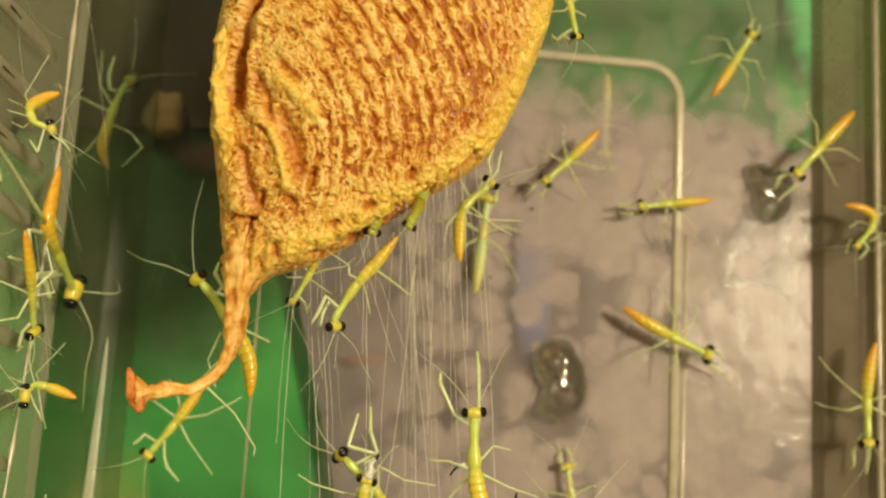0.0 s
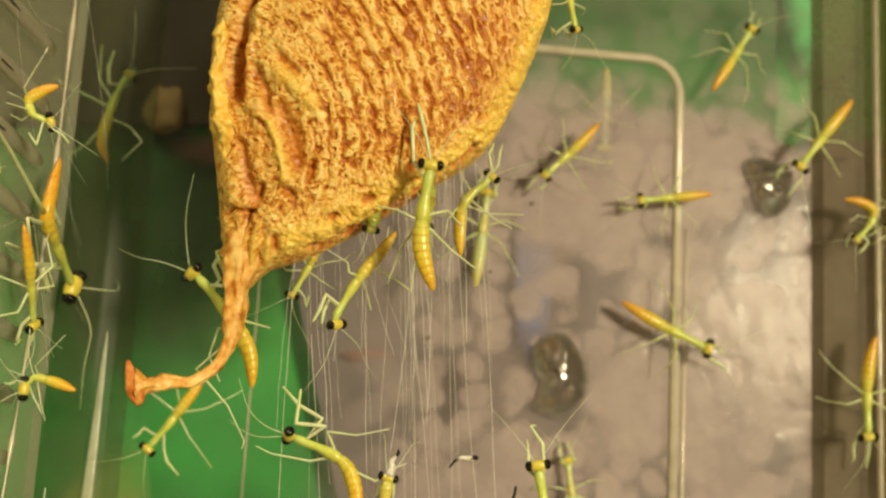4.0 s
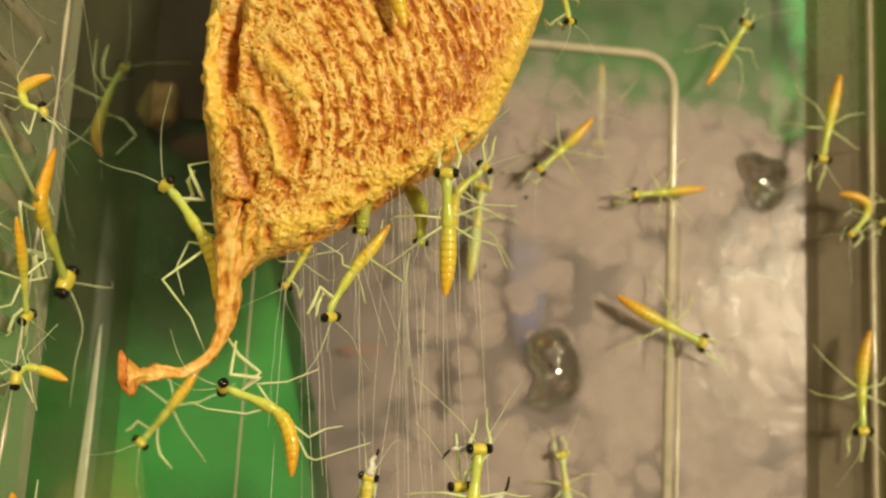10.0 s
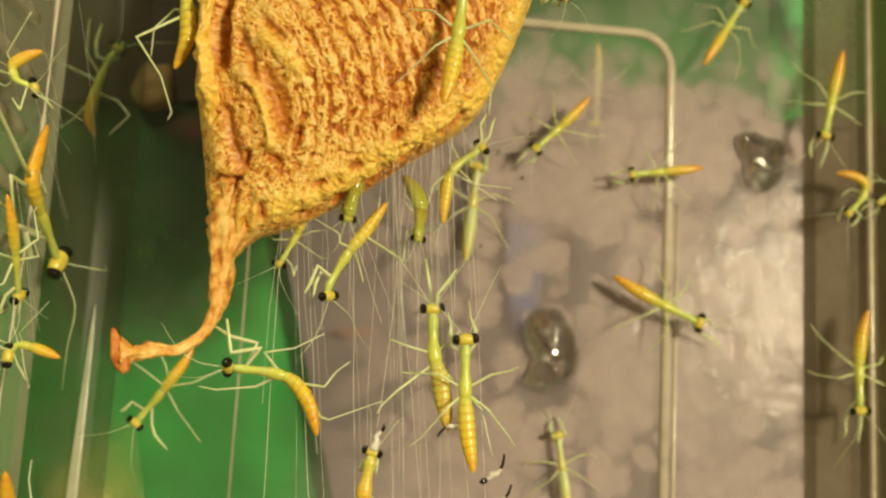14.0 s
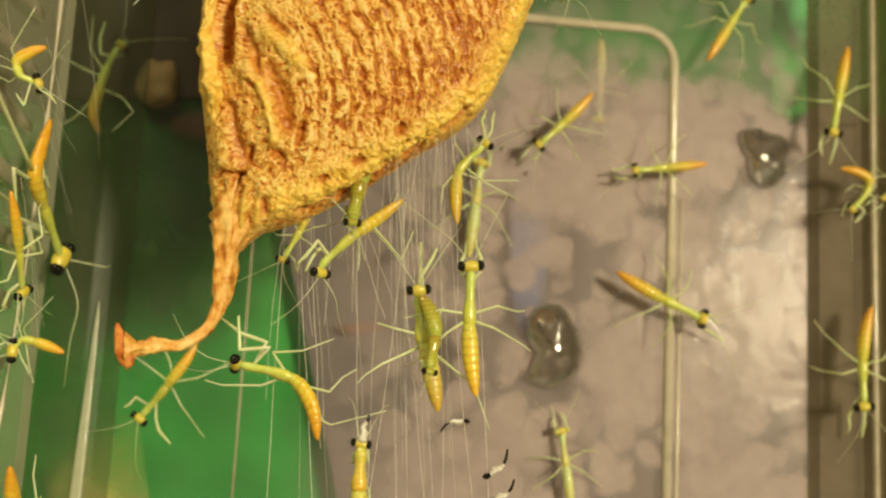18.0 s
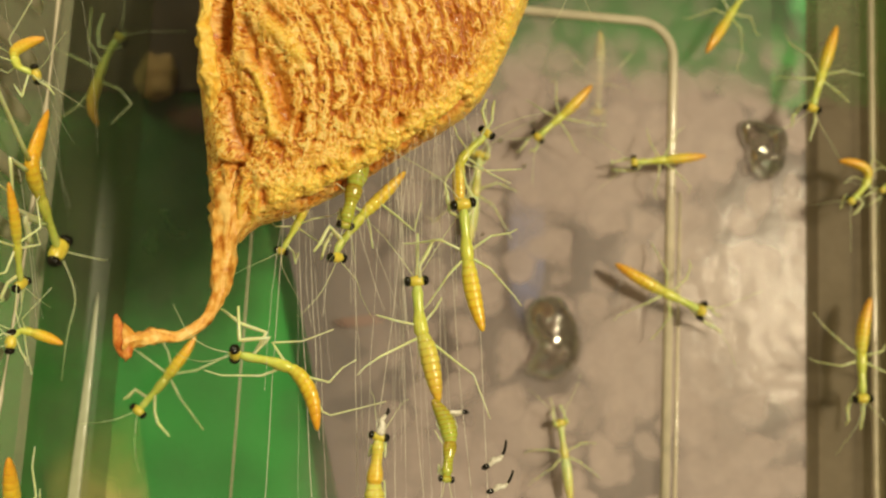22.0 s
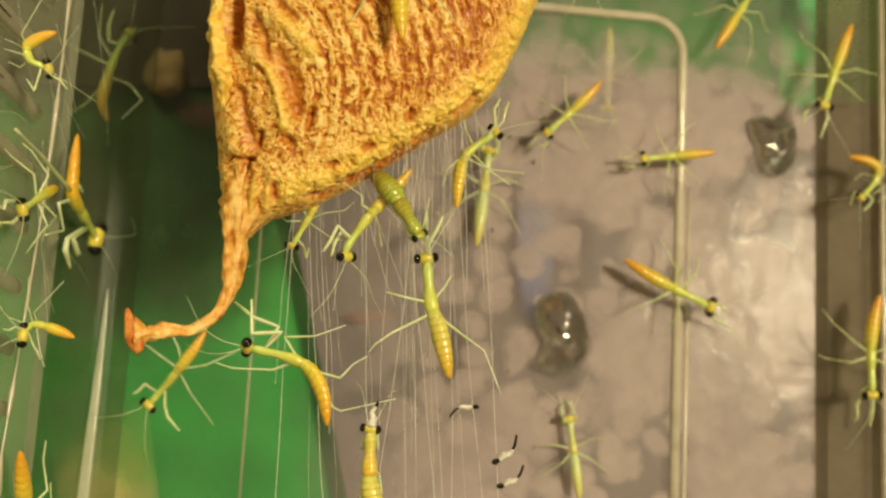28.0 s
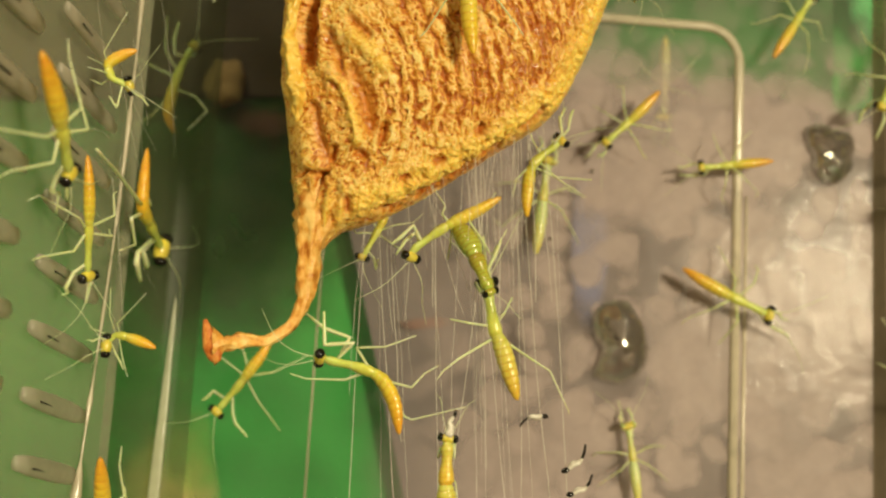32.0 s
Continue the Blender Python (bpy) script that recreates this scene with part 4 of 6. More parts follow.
# ---- mantis nymphs ----
LEG_PLANS = {
    # hip along the body, then joints from the hip in body lengths (side, ahead, up)
    "mid": (0.60, ((0.19, 0.07, 0.05), (0.36, 0.06, -0.10), (0.43, 0.05, -0.14))),
    "hind": (0.55, ((0.16, -0.10, 0.06), (0.34, -0.27, -0.10), (0.41, -0.35, -0.14))),
    "front_out": (0.85, ((0.04, 0.07, -0.05), (0.06, 0.19, -0.07), (0.03, 0.31, -0.08), (0.05, 0.35, -0.10))),
    "front_up": (0.87, ((0.02, 0.08, -0.03), (0.004, 0.17, -0.03), (-0.010, 0.26, -0.02), (-0.012, 0.30, -0.02))),
    "mid_tucked": (0.60, ((0.05, -0.08, -0.01), (0.075, -0.22, -0.02), (0.06, -0.30, -0.02))),
    "hind_tucked": (0.55, ((0.05, -0.12, -0.01), (0.085, -0.27, -0.02), (0.07, -0.36, -0.03))),
    "front_tucked": (0.85, ((0.03, 0.03, -0.05), (0.045, -0.09, -0.07), (0.03, 0.00, -0.08), (0.03, 0.03, -0.08))),
    "front_reach": (0.85, ((0.05, 0.06, -0.14), (0.06, 0.30, -0.16), (0.09, 0.48, -0.13), (0.10, 0.52, -0.14))),
    "front_folded": (0.85, ((0.06, 0.05, -0.09), (0.11, 0.13, -0.17), (0.10, -0.01, -0.22), (0.07, 0.06, -0.25))),
}


def centreline(bend, side, neck, n=64):
    """Body axis from tail to head, one long, bent and laid so that its ends lie on the y axis."""
    s = np.linspace(0, 1, n)
    up = radians(bend) * np.clip((0.55 - s) / 0.5, 0, 1) + radians(neck) * np.clip((s - 0.60) / 0.15, 0, 1)
    lat = radians(side) * np.clip((0.60 - s) / 0.5, 0, 1)
    d = np.stack([-np.sin(lat), np.cos(up) * np.cos(lat), np.sin(up) * np.where(s < 0.55, -1, 1)], 1)
    p = np.vstack([[0, 0, 0], np.cumsum((d[:-1] + d[1:]) / 2 / (n - 1), 0)])
    chord = Vector(p[-1] - p[0])
    turn = np.array(chord.normalized().rotation_difference(Vector((0, 1, 0))).to_matrix())
    p = (p - p[0]) @ turn.T / chord.length
    p[:, 1] -= 0.5
    return s, p


def posture(points, back):
    """The body axis in body lengths, its length in mm and its pose, from places along the body (mm), the tail first."""
    p = spline(points, 200)
    run = np.concatenate([[0], np.cumsum(np.linalg.norm(np.diff(p, axis=0), axis=1))])
    s = np.linspace(0, 1, 64)
    p = np.stack([np.interp(s, run / run[-1], p[:, k]) for k in range(3)], 1)
    head, tail = Vector(p[-1]), Vector(p[0])
    y = (head - tail).normalized()
    z = Vector(back)
    z = (z - y * z.dot(y)).normalized()
    turn = np.array((y.cross(z), y, z))
    size = (head - tail).length
    middle = (p[0] + p[-1]) / 2
    return s, (p - middle) @ turn.T / size, size, float(run[-1]) / size, lambda v: Vector(((np.array(v) - middle) @ turn.T / size).tolist())


def nymph(label, size, seed, bend=0, side=0, neck=0, front="front_out", belly=ABDOMEN, stretch=1.0, plump=1.0, plans=None, skin=None, feel=1.0, husk=False, spine=None, back=(0, -1, 0), limbs=None, face=None, tilt=0, skull=1.0):
    """A hatchling: head towards local +y, back towards local +z, the origin at mid body; size in mm.
    With a spine (places in mm, the tail first) the body follows it, and limbs may be given by their joints."""
    rnd = random.Random(seed)
    feel = 0.3 if front == "front_tucked" else feel
    local, girth = None, 1.0
    if spine:
        s, axis, size, girth, local = posture(spine, back)
        plump *= girth
    else:
        s, axis = centreline(bend, side, neck)
    L = size * MM
    root = tagged(new("mantis_nymph"), label, "mantis nymph", "mantis nymphs round the egg case")

    def at(u):
        return Vector([np.interp(u, s, axis[:, k]) for k in range(3)])

    def body(name, u0, u1, stops, mat, n, ripple=0.0, flat=0.88):
        us = np.linspace(u0, u1, n)
        r = np.interp(us, [a for a, _ in stops], [b for _, b in stops])
        if ripple:
            # each ring swells and tucks under the next
            step = ((us - u0) / (u1 - u0) * 9) % 1.0
            r = r * (1 - ripple * 0.5 + ripple * np.minimum(1, 4 * step) * (1 - 0.35 * step))
        pts = [at(u) * L for u in us]
        return mesh_ob(name, *tube(pts, [v * L * plump * 1.12 for v in r], 14, flat, (0, 0, 1)), mat, root)

    body("abdomen", 0.0, 0.53, [(0, 0.008), (0.03, 0.022), (0.10, 0.037), (0.20, 0.049), (0.32, 0.055), (0.44, 0.052), (0.53, 0.036)], belly, 73, 0.10)
    body("thorax", 0.51, 0.92, [(0.51, 0.032), (0.56, 0.044), (0.62, 0.043), (0.67, 0.036), (0.71, 0.030), (0.78, 0.030), (0.85, 0.035), (0.89, 0.028), (0.92, 0.017)], skin or THORAX, 34, 0.0)
    # head, wide and short, with large eyes at its sides
    bm = bmesh.new()
    bmesh.ops.create_uvsphere(bm, u_segments=16, v_segments=10, radius=1)
    for v in bm.verts:
        k = 1 - 0.35 * max(0.0, v.co.y) * abs(v.co.x)
        v.co = Vector((v.co.x * 0.084, v.co.y * 0.046 * k, v.co.z * 0.043)) * L * girth
    me = bpy.data.meshes.new("head")
    bm.to_mesh(me)
    bm.free()
    me.polygons.foreach_set("use_smooth", [True] * len(me.polygons))
    me.materials.append(DUSKY if skin == DUSKY else HEAD)
    head = new("head", me)
    head.parent = root
    d = Vector(face).normalized() if face else (at(1.0) - at(0.9)).normalized()
    head.matrix_basis = Matrix.Translation(at(0.945) * L) @ Vector((0, 1, 0)).rotation_difference(d).to_matrix().to_4x4() @ pose(0, 0, 0, rnd.uniform(-12, 8), tilt + rnd.uniform(-8, 8), rnd.uniform(-10, 10)) @ Matrix.Scale(skull, 4)
    for q in (-1, 1):
        bm = bmesh.new()
        bmesh.ops.create_uvsphere(bm, u_segments=12, v_segments=8, radius=1)
        for v in bm.verts:
            v.co = Vector((q * 0.070 + v.co.x * 0.031, 0.002 + v.co.y * 0.041, 0.006 + v.co.z * 0.043)) * L * girth
        me = bpy.data.meshes.new("eye")
        bm.to_mesh(me)
        bm.free()
        me.polygons.foreach_set("use_smooth", [True] * len(me.polygons))
        me.materials.append(GHOST if belly == GHOST else EYE_BLACK)
        eye = new("eye", me)
        eye.parent = head
        eye["label"] = "pale washed-out eye" if belly == GHOST else "glossy black eye"
        a = rnd.uniform(0.10, 0.20) * feel
        pts = [(q * 0.022, 0.035, 0.02), (q * (0.04 + a * 0.4), 0.15, 0.05 + rnd.uniform(-0.03, 0.05)), (q * (0.05 + a), 0.27, 0.05), (q * (0.05 + 1.8 * a), 0.27 + 0.13 * feel, rnd.uniform(-0.05, 0.06))]
        mesh_ob("antenna", *tube([Vector(p) * L * girth * 1.25 for p in spline(pts, 14)], [L * girth * r for r in np.linspace(0.0042, 0.0016, 14)], 5), LEG, head)
    if husk:
        pts = spline([(0.0, 0.02, 0.01), (0.01, 0.09, 0.02), (-0.01, 0.15, 0.02), (0.02, 0.21, 0.02)], 14)
        mesh_ob("husk", *tube([Vector(p) * L for p in pts], [L * r for r in np.interp(np.linspace(0, 1, 14), [0, 0.4, 1], [0.045, 0.034, 0.012])], 8), SKIN, head, "shrivelled white skin")
        mesh_ob("husk_tip", *tube([Vector((0.018, 0.20, 0.02)) * L, Vector((0.03, 0.24, 0.02)) * L, Vector((0.02, 0.27, 0.02)) * L], [L * 0.014, L * 0.018, L * 0.006], 7), EYE_BLACK, head, "black skin tip")
    legs = []
    tuck = "_tucked" if front == "front_tucked" else ""
    for name, plan in (("midleg", "mid" + tuck), ("hindleg", "hind" + tuck), ("foreleg", front)):
        for q in (-1, 1):
            hip_at, joints = (plans or {}).get((plan, q)) or LEG_PLANS[plan]
            hip = at(hip_at) + Vector((q * 0.022, 0, -0.015))
            pts = [Vector((0, 0, 0))]
            for j in joints:
                w = 0.022
                pts.append(Vector((q * j[0] + rnd.uniform(-w, w), j[1] * (1 + 0.25 * rnd.uniform(-1, 1)) + rnd.uniform(-w, w), j[2] * stretch + rnd.uniform(-w, w) * 0.6)))
            if limbs and (name, q) in limbs:
                hip, *pts = [local(v) for v in limbs[name, q]]
                pts = [Vector((0, 0, 0))] + [v - hip for v in pts]
            thick = (0.0115, 0.0090, 0.0062, 0.0045, 0.0030, 0.0025)
            if name == "foreleg":
                thick = (0.013, 0.014, 0.0165, 0.009, 0.0045, 0.0035)
            path, rads = [], []
            for i in range(len(pts) - 1):
                for k in range(5 if i < len(pts) - 2 else 6):
                    u = k / 5
                    path.append((pts[i].lerp(pts[i + 1], u)) * L)
                    rads.append(L * girth * (thick[i] * (1 - u) + thick[i + 1] * u))
            leg = mesh_ob(name, *tube(path, rads, 7), LEG, root)
            leg.location = hip * L
            legs.append((leg, hip * L, q, name))
    root["span"] = size
    return root, legs, L


def stand(root, L, head, tail, back):
    """The pose that puts the head and the tail's line at the given places (mm), with the back turned towards `back`."""
    h, t = Vector(head) * MM, Vector(tail) * MM
    y = (h - t).normalized()
    z = Vector(back)
    z = (z - y * z.dot(y)).normalized()
    x = y.cross(z)
    m = Matrix((x, y, z)).transposed().to_4x4()
    return Matrix.Translation(h - y * L * 0.45) @ m


def posed(label, seed, shape, back=(0, -1, 0), **more):
    """A resting nymph whose spine and limbs are given by their places."""
    spine, limbs = shape
    who = nymph(label, 0, seed, spine=spine, back=back, limbs=limbs, **more)
    middle = (Vector(spine[0]) + Vector(spine[-1])) / 2 * MM
    y = (Vector(spine[-1]) - Vector(spine[0])).normalized()
    z = Vector(back)
    z = (z - y * z.dot(y)).normalized()
    who[0].matrix_basis = Matrix.Translation(middle) @ Matrix((y.cross(z), y, z)).transposed().to_4x4()
    return who


def still(who, head, tail, back):
    root, legs, L = who
    root.matrix_basis = stand(root, L, head, tail, back)


def path(who, back, rows):
    root, legs, L = who
    return [(r[0], stand(root, L, r[1:4], r[4:7], back)) for r in rows]


def stride(who, start, end, step=0.4, swing=11):
    """Legs step in turn between start and end, and rest before and after."""
    for i, (leg, hip, q, name) in enumerate(who[1]):
        base = Matrix.Translation(hip)
        rows = [(0.0, base)] if start > 0 else []
        n = max(2, int((end - start) / step))
        for k in range(n + 1):
            a = math.sin(math.pi * k * 0.9 + i * 2.2) * swing
            rows.append((start + (end - start) * k / n, base @ pose(0, 0, 0, 0.4 * a, 0, a)))
        if end < 31.9:
            rows.append((32.0, rows[-1][1]))
        walk(leg, rows)


# places along the spine, the tail first, and the joints of the limbs, in mm
CLIMBER_A_SHAPE = (
    [(8.3, 100, 117.0), (7.4, 100, 121.0), (7.6, 100, 124.2), (8.2, 100, 127.0), (8.8, 100, 129.4), (9.0, 100, 130.7)],
    {("midleg", -1): [(6.9, 100, 124.5), (5.2, 101, 125.6), (3.1, 102, 126.2)],
     ("midleg", 1): [(8.1, 100, 124.8), (10.4, 101, 125.6), (12.1, 102, 124.3)],
     ("hindleg", -1): [(7.0, 100, 123.7), (5.1, 102, 121.8), (2.8, 103, 118.4)],
     ("hindleg", 1): [(8.3, 100, 123.5), (10.6, 101, 121.3), (13.6, 102, 119.1)],
     ("foreleg", -1): [(8.3, 100, 128.6), (7.1, 101, 130.3), (6.8, 101, 134.0), (7.2, 101, 135.0)],
     ("foreleg", 1): [(9.1, 100, 128.7), (9.5, 101, 131.8), (9.6, 101, 134.8), (9.6, 101, 136.5)]})
CLIMBER_F_SHAPE = (
    [(-15.6, 109, 122.9), (-15.6, 109, 126.5), (-16.8, 109, 129.8), (-18.5, 109, 132.6), (-19.8, 109, 134.6), (-21.6, 109, 136.8)],
    {("foreleg", -1): [(-19.6, 109, 134.6), (-16.9, 108, 133.7), (-17.7, 108, 136.5), (-18.0, 108, 137.9), (-15.2, 108, 138.0)],
     ("foreleg", 1): [(-19.3, 109, 133.8), (-18.5, 111, 135.4), (-19.3, 111, 136.9), (-18.8, 111, 138.2)],
     ("midleg", -1): [(-17.3, 109, 131.7), (-15.6, 108, 131.5), (-16.2, 108, 135.4), (-13.8, 108, 135.7)],
     ("midleg", 1): [(-16.7, 109, 130.6), (-15.2, 110, 129.9), (-13.4, 110, 128.9)],
     ("hindleg", -1): [(-17.1, 109, 128.6), (-20.8, 108, 124.9), (-17.2, 108, 121.2), (-15.1, 108, 117.5), (-15.3, 108, 116.6)],
     ("hindleg", 1): [(-16.6, 109, 129.3), (-18.9, 112, 130.2), (-20.3, 112, 127.3), (-19.5, 112, 124.2)]})
HANGER_H_SHAPE = (
    [(6.6, 109, 118.2), (4.9, 109, 115.2), (3.3, 109, 112.7), (2.0, 109, 110.0), (1.3, 109, 108.1), (1.6, 109, 106.6)],
    {("foreleg", -1): [(1.8, 109, 109.2), (-0.1, 108, 110.3), (-0.6, 108, 108.4), (-1.1, 108, 107.2)],
     ("foreleg", 1): [(1.6, 109, 109.0), (0.4, 110, 110.1), (-0.1, 110, 108.7), (-0.2, 110, 106.8)],
     ("hindleg", -1): [(4.4, 109, 114.3), (7.1, 108, 112.8), (8.9, 108, 111.8), (9.0, 108, 115.2)],
     ("hindleg", 1): [(4.0, 109, 114.1), (5.7, 111, 116.1), (5.8, 111, 119.0)],
     ("midleg", -1): [(3.0, 109, 112.8), (2.0, 108, 113.0), (1.8, 108, 114.0), (-1.0, 108, 115.3)],
     ("midleg", 1): [(3.4, 109, 112.8), (4.3, 111, 111.3), (5.0, 111, 109.4)]})
CLINGER_K_SHAPE = (
    [(13.3, 112, 115.7), (13.2, 112, 118.2), (13.5, 112, 121.3), (14.6, 112, 122.9), (15.9, 112, 124.0), (17.3, 112, 125.4)],
    {("foreleg", -1): [(15.8, 112, 124.0), (16.7, 111, 125.5), (16.4, 111, 127.3), (17.0, 111, 128.6)],
     ("foreleg", 1): [(16.2, 112, 124.3), (17.8, 113, 126.6), (18.0, 113, 128.1), (18.3, 113, 129.0)],
     ("midleg", -1): [(14.3, 112, 122.3), (16.6, 111, 120.1), (19.0, 111, 118.8)],
     ("midleg", 1): [(14.5, 112, 123.1), (13.6, 113, 125.1), (13.3, 113, 126.5)],
     ("hindleg", -1): [(13.2, 112, 121.5), (11.7, 111, 119.7), (11.4, 111, 117.7)],
     ("hindleg", 1): [(13.8, 112, 121.6), (16.6, 113, 120.8), (20.8, 113, 120.8)]})
VENT_SHAPE = (
    [(-29.5, 104, 129.7), (-30.9, 104, 129.1), (-32.2, 104, 128.0), (-31.8, 104, 126.6), (-30.7, 104, 126.1), (-29.5, 104, 125.7)],
    {("midleg", -1): [(-32.2, 104, 127.9), (-32.6, 103, 128.9), (-30.1, 101, 132.7)],
     ("midleg", 1): [(-32.2, 104, 127.5), (-33.5, 105, 128.4), (-34.8, 105, 128.9)],
     ("hindleg", -1): [(-31.9, 104, 126.9), (-32.7, 103, 126.9), (-34.1, 103, 127.2)],
     ("hindleg", 1): [(-31.8, 104, 126.7), (-33.0, 105, 126.0), (-34.2, 105, 126.5)],
     ("foreleg", -1): [(-30.6, 104, 125.9), (-30.6, 103, 123.8), (-30.7, 103, 123.1), (-31.6, 103, 124.3)],
     ("foreleg", 1): [(-30.3, 104, 125.8), (-28.8, 102, 124.5), (-28.0, 102, 124.1), (-27.3, 102, 123.3)]})
SEAM_SHAPE = (
    [(-25.0, 106, 98.9), (-27.0, 106, 99.6), (-28.9, 106, 100.0), (-29.6, 106, 99.6), (-29.9, 106, 99.2), (-30.1, 106, 98.5)],
    {("midleg", -1): [(-28.7, 106, 100.0), (-28.9, 105, 101.1), (-26.1, 104, 104.3)],
     ("midleg", 1): [(-29.0, 106, 99.8), (-30.8, 107, 100.2), (-32.2, 107, 100.7)],
     ("hindleg", -1): [(-28.8, 106, 99.7), (-28.0, 105, 97.6), (-27.1, 104, 95.8)],
     ("hindleg", 1): [(-29.1, 106, 99.9), (-30.2, 107, 102.0), (-30.4, 107, 104.9)],
     ("foreleg", -1): [(-29.7, 106, 99.4), (-30.5, 105, 99.6), (-31.1, 105, 99.2), (-31.7, 105, 99.3)],
     ("foreleg", 1): [(-29.5, 106, 99.1), (-28.7, 105, 98.0), (-28.2, 105, 97.3), (-27.8, 105, 96.5)]})
CLIMBER_E_SHAPE = (
    [(0.6, 109.5, 91.3), (-0.2, 109.5, 94.7), (-1.9, 109.5, 97.2), (-4.5, 109.5, 98.2), (-6.9, 109.5, 98.6), (-9.2, 109.5, 99.1)],
    {("foreleg", -1): [(-6.7, 109.5, 98.8), (-5.2, 108.5, 100.9), (-8.2, 108.5, 100.2), (-8.9, 108.5, 103.7)],
     ("foreleg", 1): [(-6.5, 109.5, 98.9), (-5.1, 110.5, 101.2), (-7.7, 110.5, 102.5), (-9.6, 110.5, 104.4)],
     ("midleg", -1): [(-3.0, 109.5, 98.0), (-4.6, 108.5, 100.2), (-1.5, 108.5, 100.5), (1.7, 108.5, 101.9)],
     ("midleg", 1): [(-3.4, 109.5, 97.7), (-5.4, 110.5, 96.4), (-9.5, 110.5, 95.7), (-11.3, 110.5, 95.9)],
     ("hindleg", -1): [(-1.3, 109.5, 96.9), (1.5, 108.5, 95.8), (3.0, 108.5, 97.1), (4.6, 108.5, 97.8)],
     ("hindleg", 1): [(-0.5, 109.5, 96.3), (1.2, 110.5, 93.3), (2.1, 110.5, 93.0), (7.8, 110.5, 95.0)]})
DARK_SHAPE = (
    [(-32.1, 140, 129.8), (-33.2, 140, 132.5), (-32.8, 140, 136.2), (-32.0, 140, 139.5), (-31.2, 140, 141.5), (-30.1, 140, 143.4)],
    {("midleg", -1): [(-32.4, 140, 138.7), (-34.3, 139, 141.4), (-34.4, 139, 146.3)],
     ("midleg", 1): [(-32.5, 140, 137.8), (-37.7, 141, 140.1), (-40.9, 141, 141.5)],
     ("hindleg", -1): [(-32.6, 140, 136.2), (-29.5, 139, 135.0), (-27.5, 138, 132.8), (-29.9, 138, 129.9)],
     ("hindleg", 1): [(-32.9, 140, 135.8), (-35.4, 141, 132.6), (-38.1, 141, 130.4)],
     ("foreleg", -1): [(-31.4, 140, 140.9), (-32.9, 139, 140.9), (-33.2, 139, 143.1), (-32.7, 139, 145.6)],
     ("foreleg", 1): [(-31.1, 140, 140.9), (-30.5, 141, 141.6), (-30.1, 141, 142.5), (-30.1, 141, 144.1)]})
CLIMBER_D_SHAPE = (
    [(14.4, 109, 96.9), (12.4, 109, 101.8), (11.2, 109, 104.1), (10.5, 109, 106.3), (10.0, 109, 108.2), (9.5, 109, 109.9)],
    {("midleg", -1): [(10.6, 109, 104.5), (8.2, 108, 104.5), (6.1, 108, 104.7)],
     ("midleg", 1): [(11.4, 109, 105.0), (12.6, 110, 106.4), (13.3, 110, 107.7)],
     ("hindleg", -1): [(10.9, 109, 103.1), (8.0, 108, 99.9), (6.8, 108, 98.2), (6.4, 108, 97.1)],
     ("hindleg", 1): [(12.5, 109, 103.0), (15.0, 108, 101.4), (17.3, 108, 100.1), (19.6, 108, 95.7)],
     ("foreleg", -1): [(10.2, 109, 109.1), (9.8, 108, 110.7), (10.6, 108, 112.3), (11.2, 108, 113.8)],
     ("foreleg", 1): [(9.7, 109, 109.0), (9.1, 110, 111.3), (8.5, 110, 112.8), (7.9, 110, 114.4)]})
CRAWLER_M_SHAPE = (
    [(-31.0, 119.9, 124.2), (-31.0, 119.6, 120.0), (-31.0, 120.1, 117.0), (-31.0, 124.6, 115.6), (-31.0, 129.6, 114.4), (-31.0, 135.1, 112.9)],
    {("midleg", -1): [(-31.0, 119.0, 116.0), (-31.0, 114.5, 114.9), (-31.0, 117.7, 112.2), (-31.0, 110.5, 110.8)],
     ("midleg", 1): [(-31.0, 121.6, 116.5), (-31.0, 122.4, 118.2), (-31.0, 121.0, 119.1)],
     ("foreleg", -1): [(-31.0, 126.8, 113.7), (-31.0, 119.5, 111.4), (-31.0, 119.2, 110.1), (-31.0, 122.2, 108.2)],
     ("foreleg", 1): [(-31.0, 128.1, 113.9), (-31.0, 122.0, 111.9), (-31.0, 125.3, 110.2)],
     ("hindleg", -1): [(-31.0, 118.8, 117.2), (-31.0, 106.2, 118.8), (-31.0, 97.2, 119.5)],
     ("hindleg", 1): [(-31.0, 121.3, 117.2), (-31.0, 122.9, 118.4), (-31.0, 124.7, 117.9)]})
CURLED_SHAPE = (
    [(70.2, 132, 131.1), (72.5, 132, 130.9), (74.3, 132, 130.0), (74.2, 132, 128.3), (73.0, 132, 126.6), (71.5, 132, 125.0)],
    {("midleg", -1): [(74.2, 132, 128.1), (75.5, 132, 127.2), (76.3, 132, 125.7)],
     ("midleg", 1): [(74.0, 132, 128.6), (72.7, 133, 129.2), (71.4, 133, 128.1)],
     ("hindleg", -1): [(74.3, 132, 129.2), (75.9, 132, 130.5), (77.4, 132, 130.4)],
     ("hindleg", 1): [(74.3, 132, 129.6), (75.8, 133, 132.2), (75.4, 133, 133.9)],
     ("foreleg", -1): [(72.7, 132, 126.2), (73.7, 132, 125.3), (72.8, 132, 124.1), (72.2, 132, 123.6)],
     ("foreleg", 1): [(72.3, 132, 126.0), (71.7, 133, 126.5), (71.2, 133, 125.7), (70.9, 133, 124.5)]})
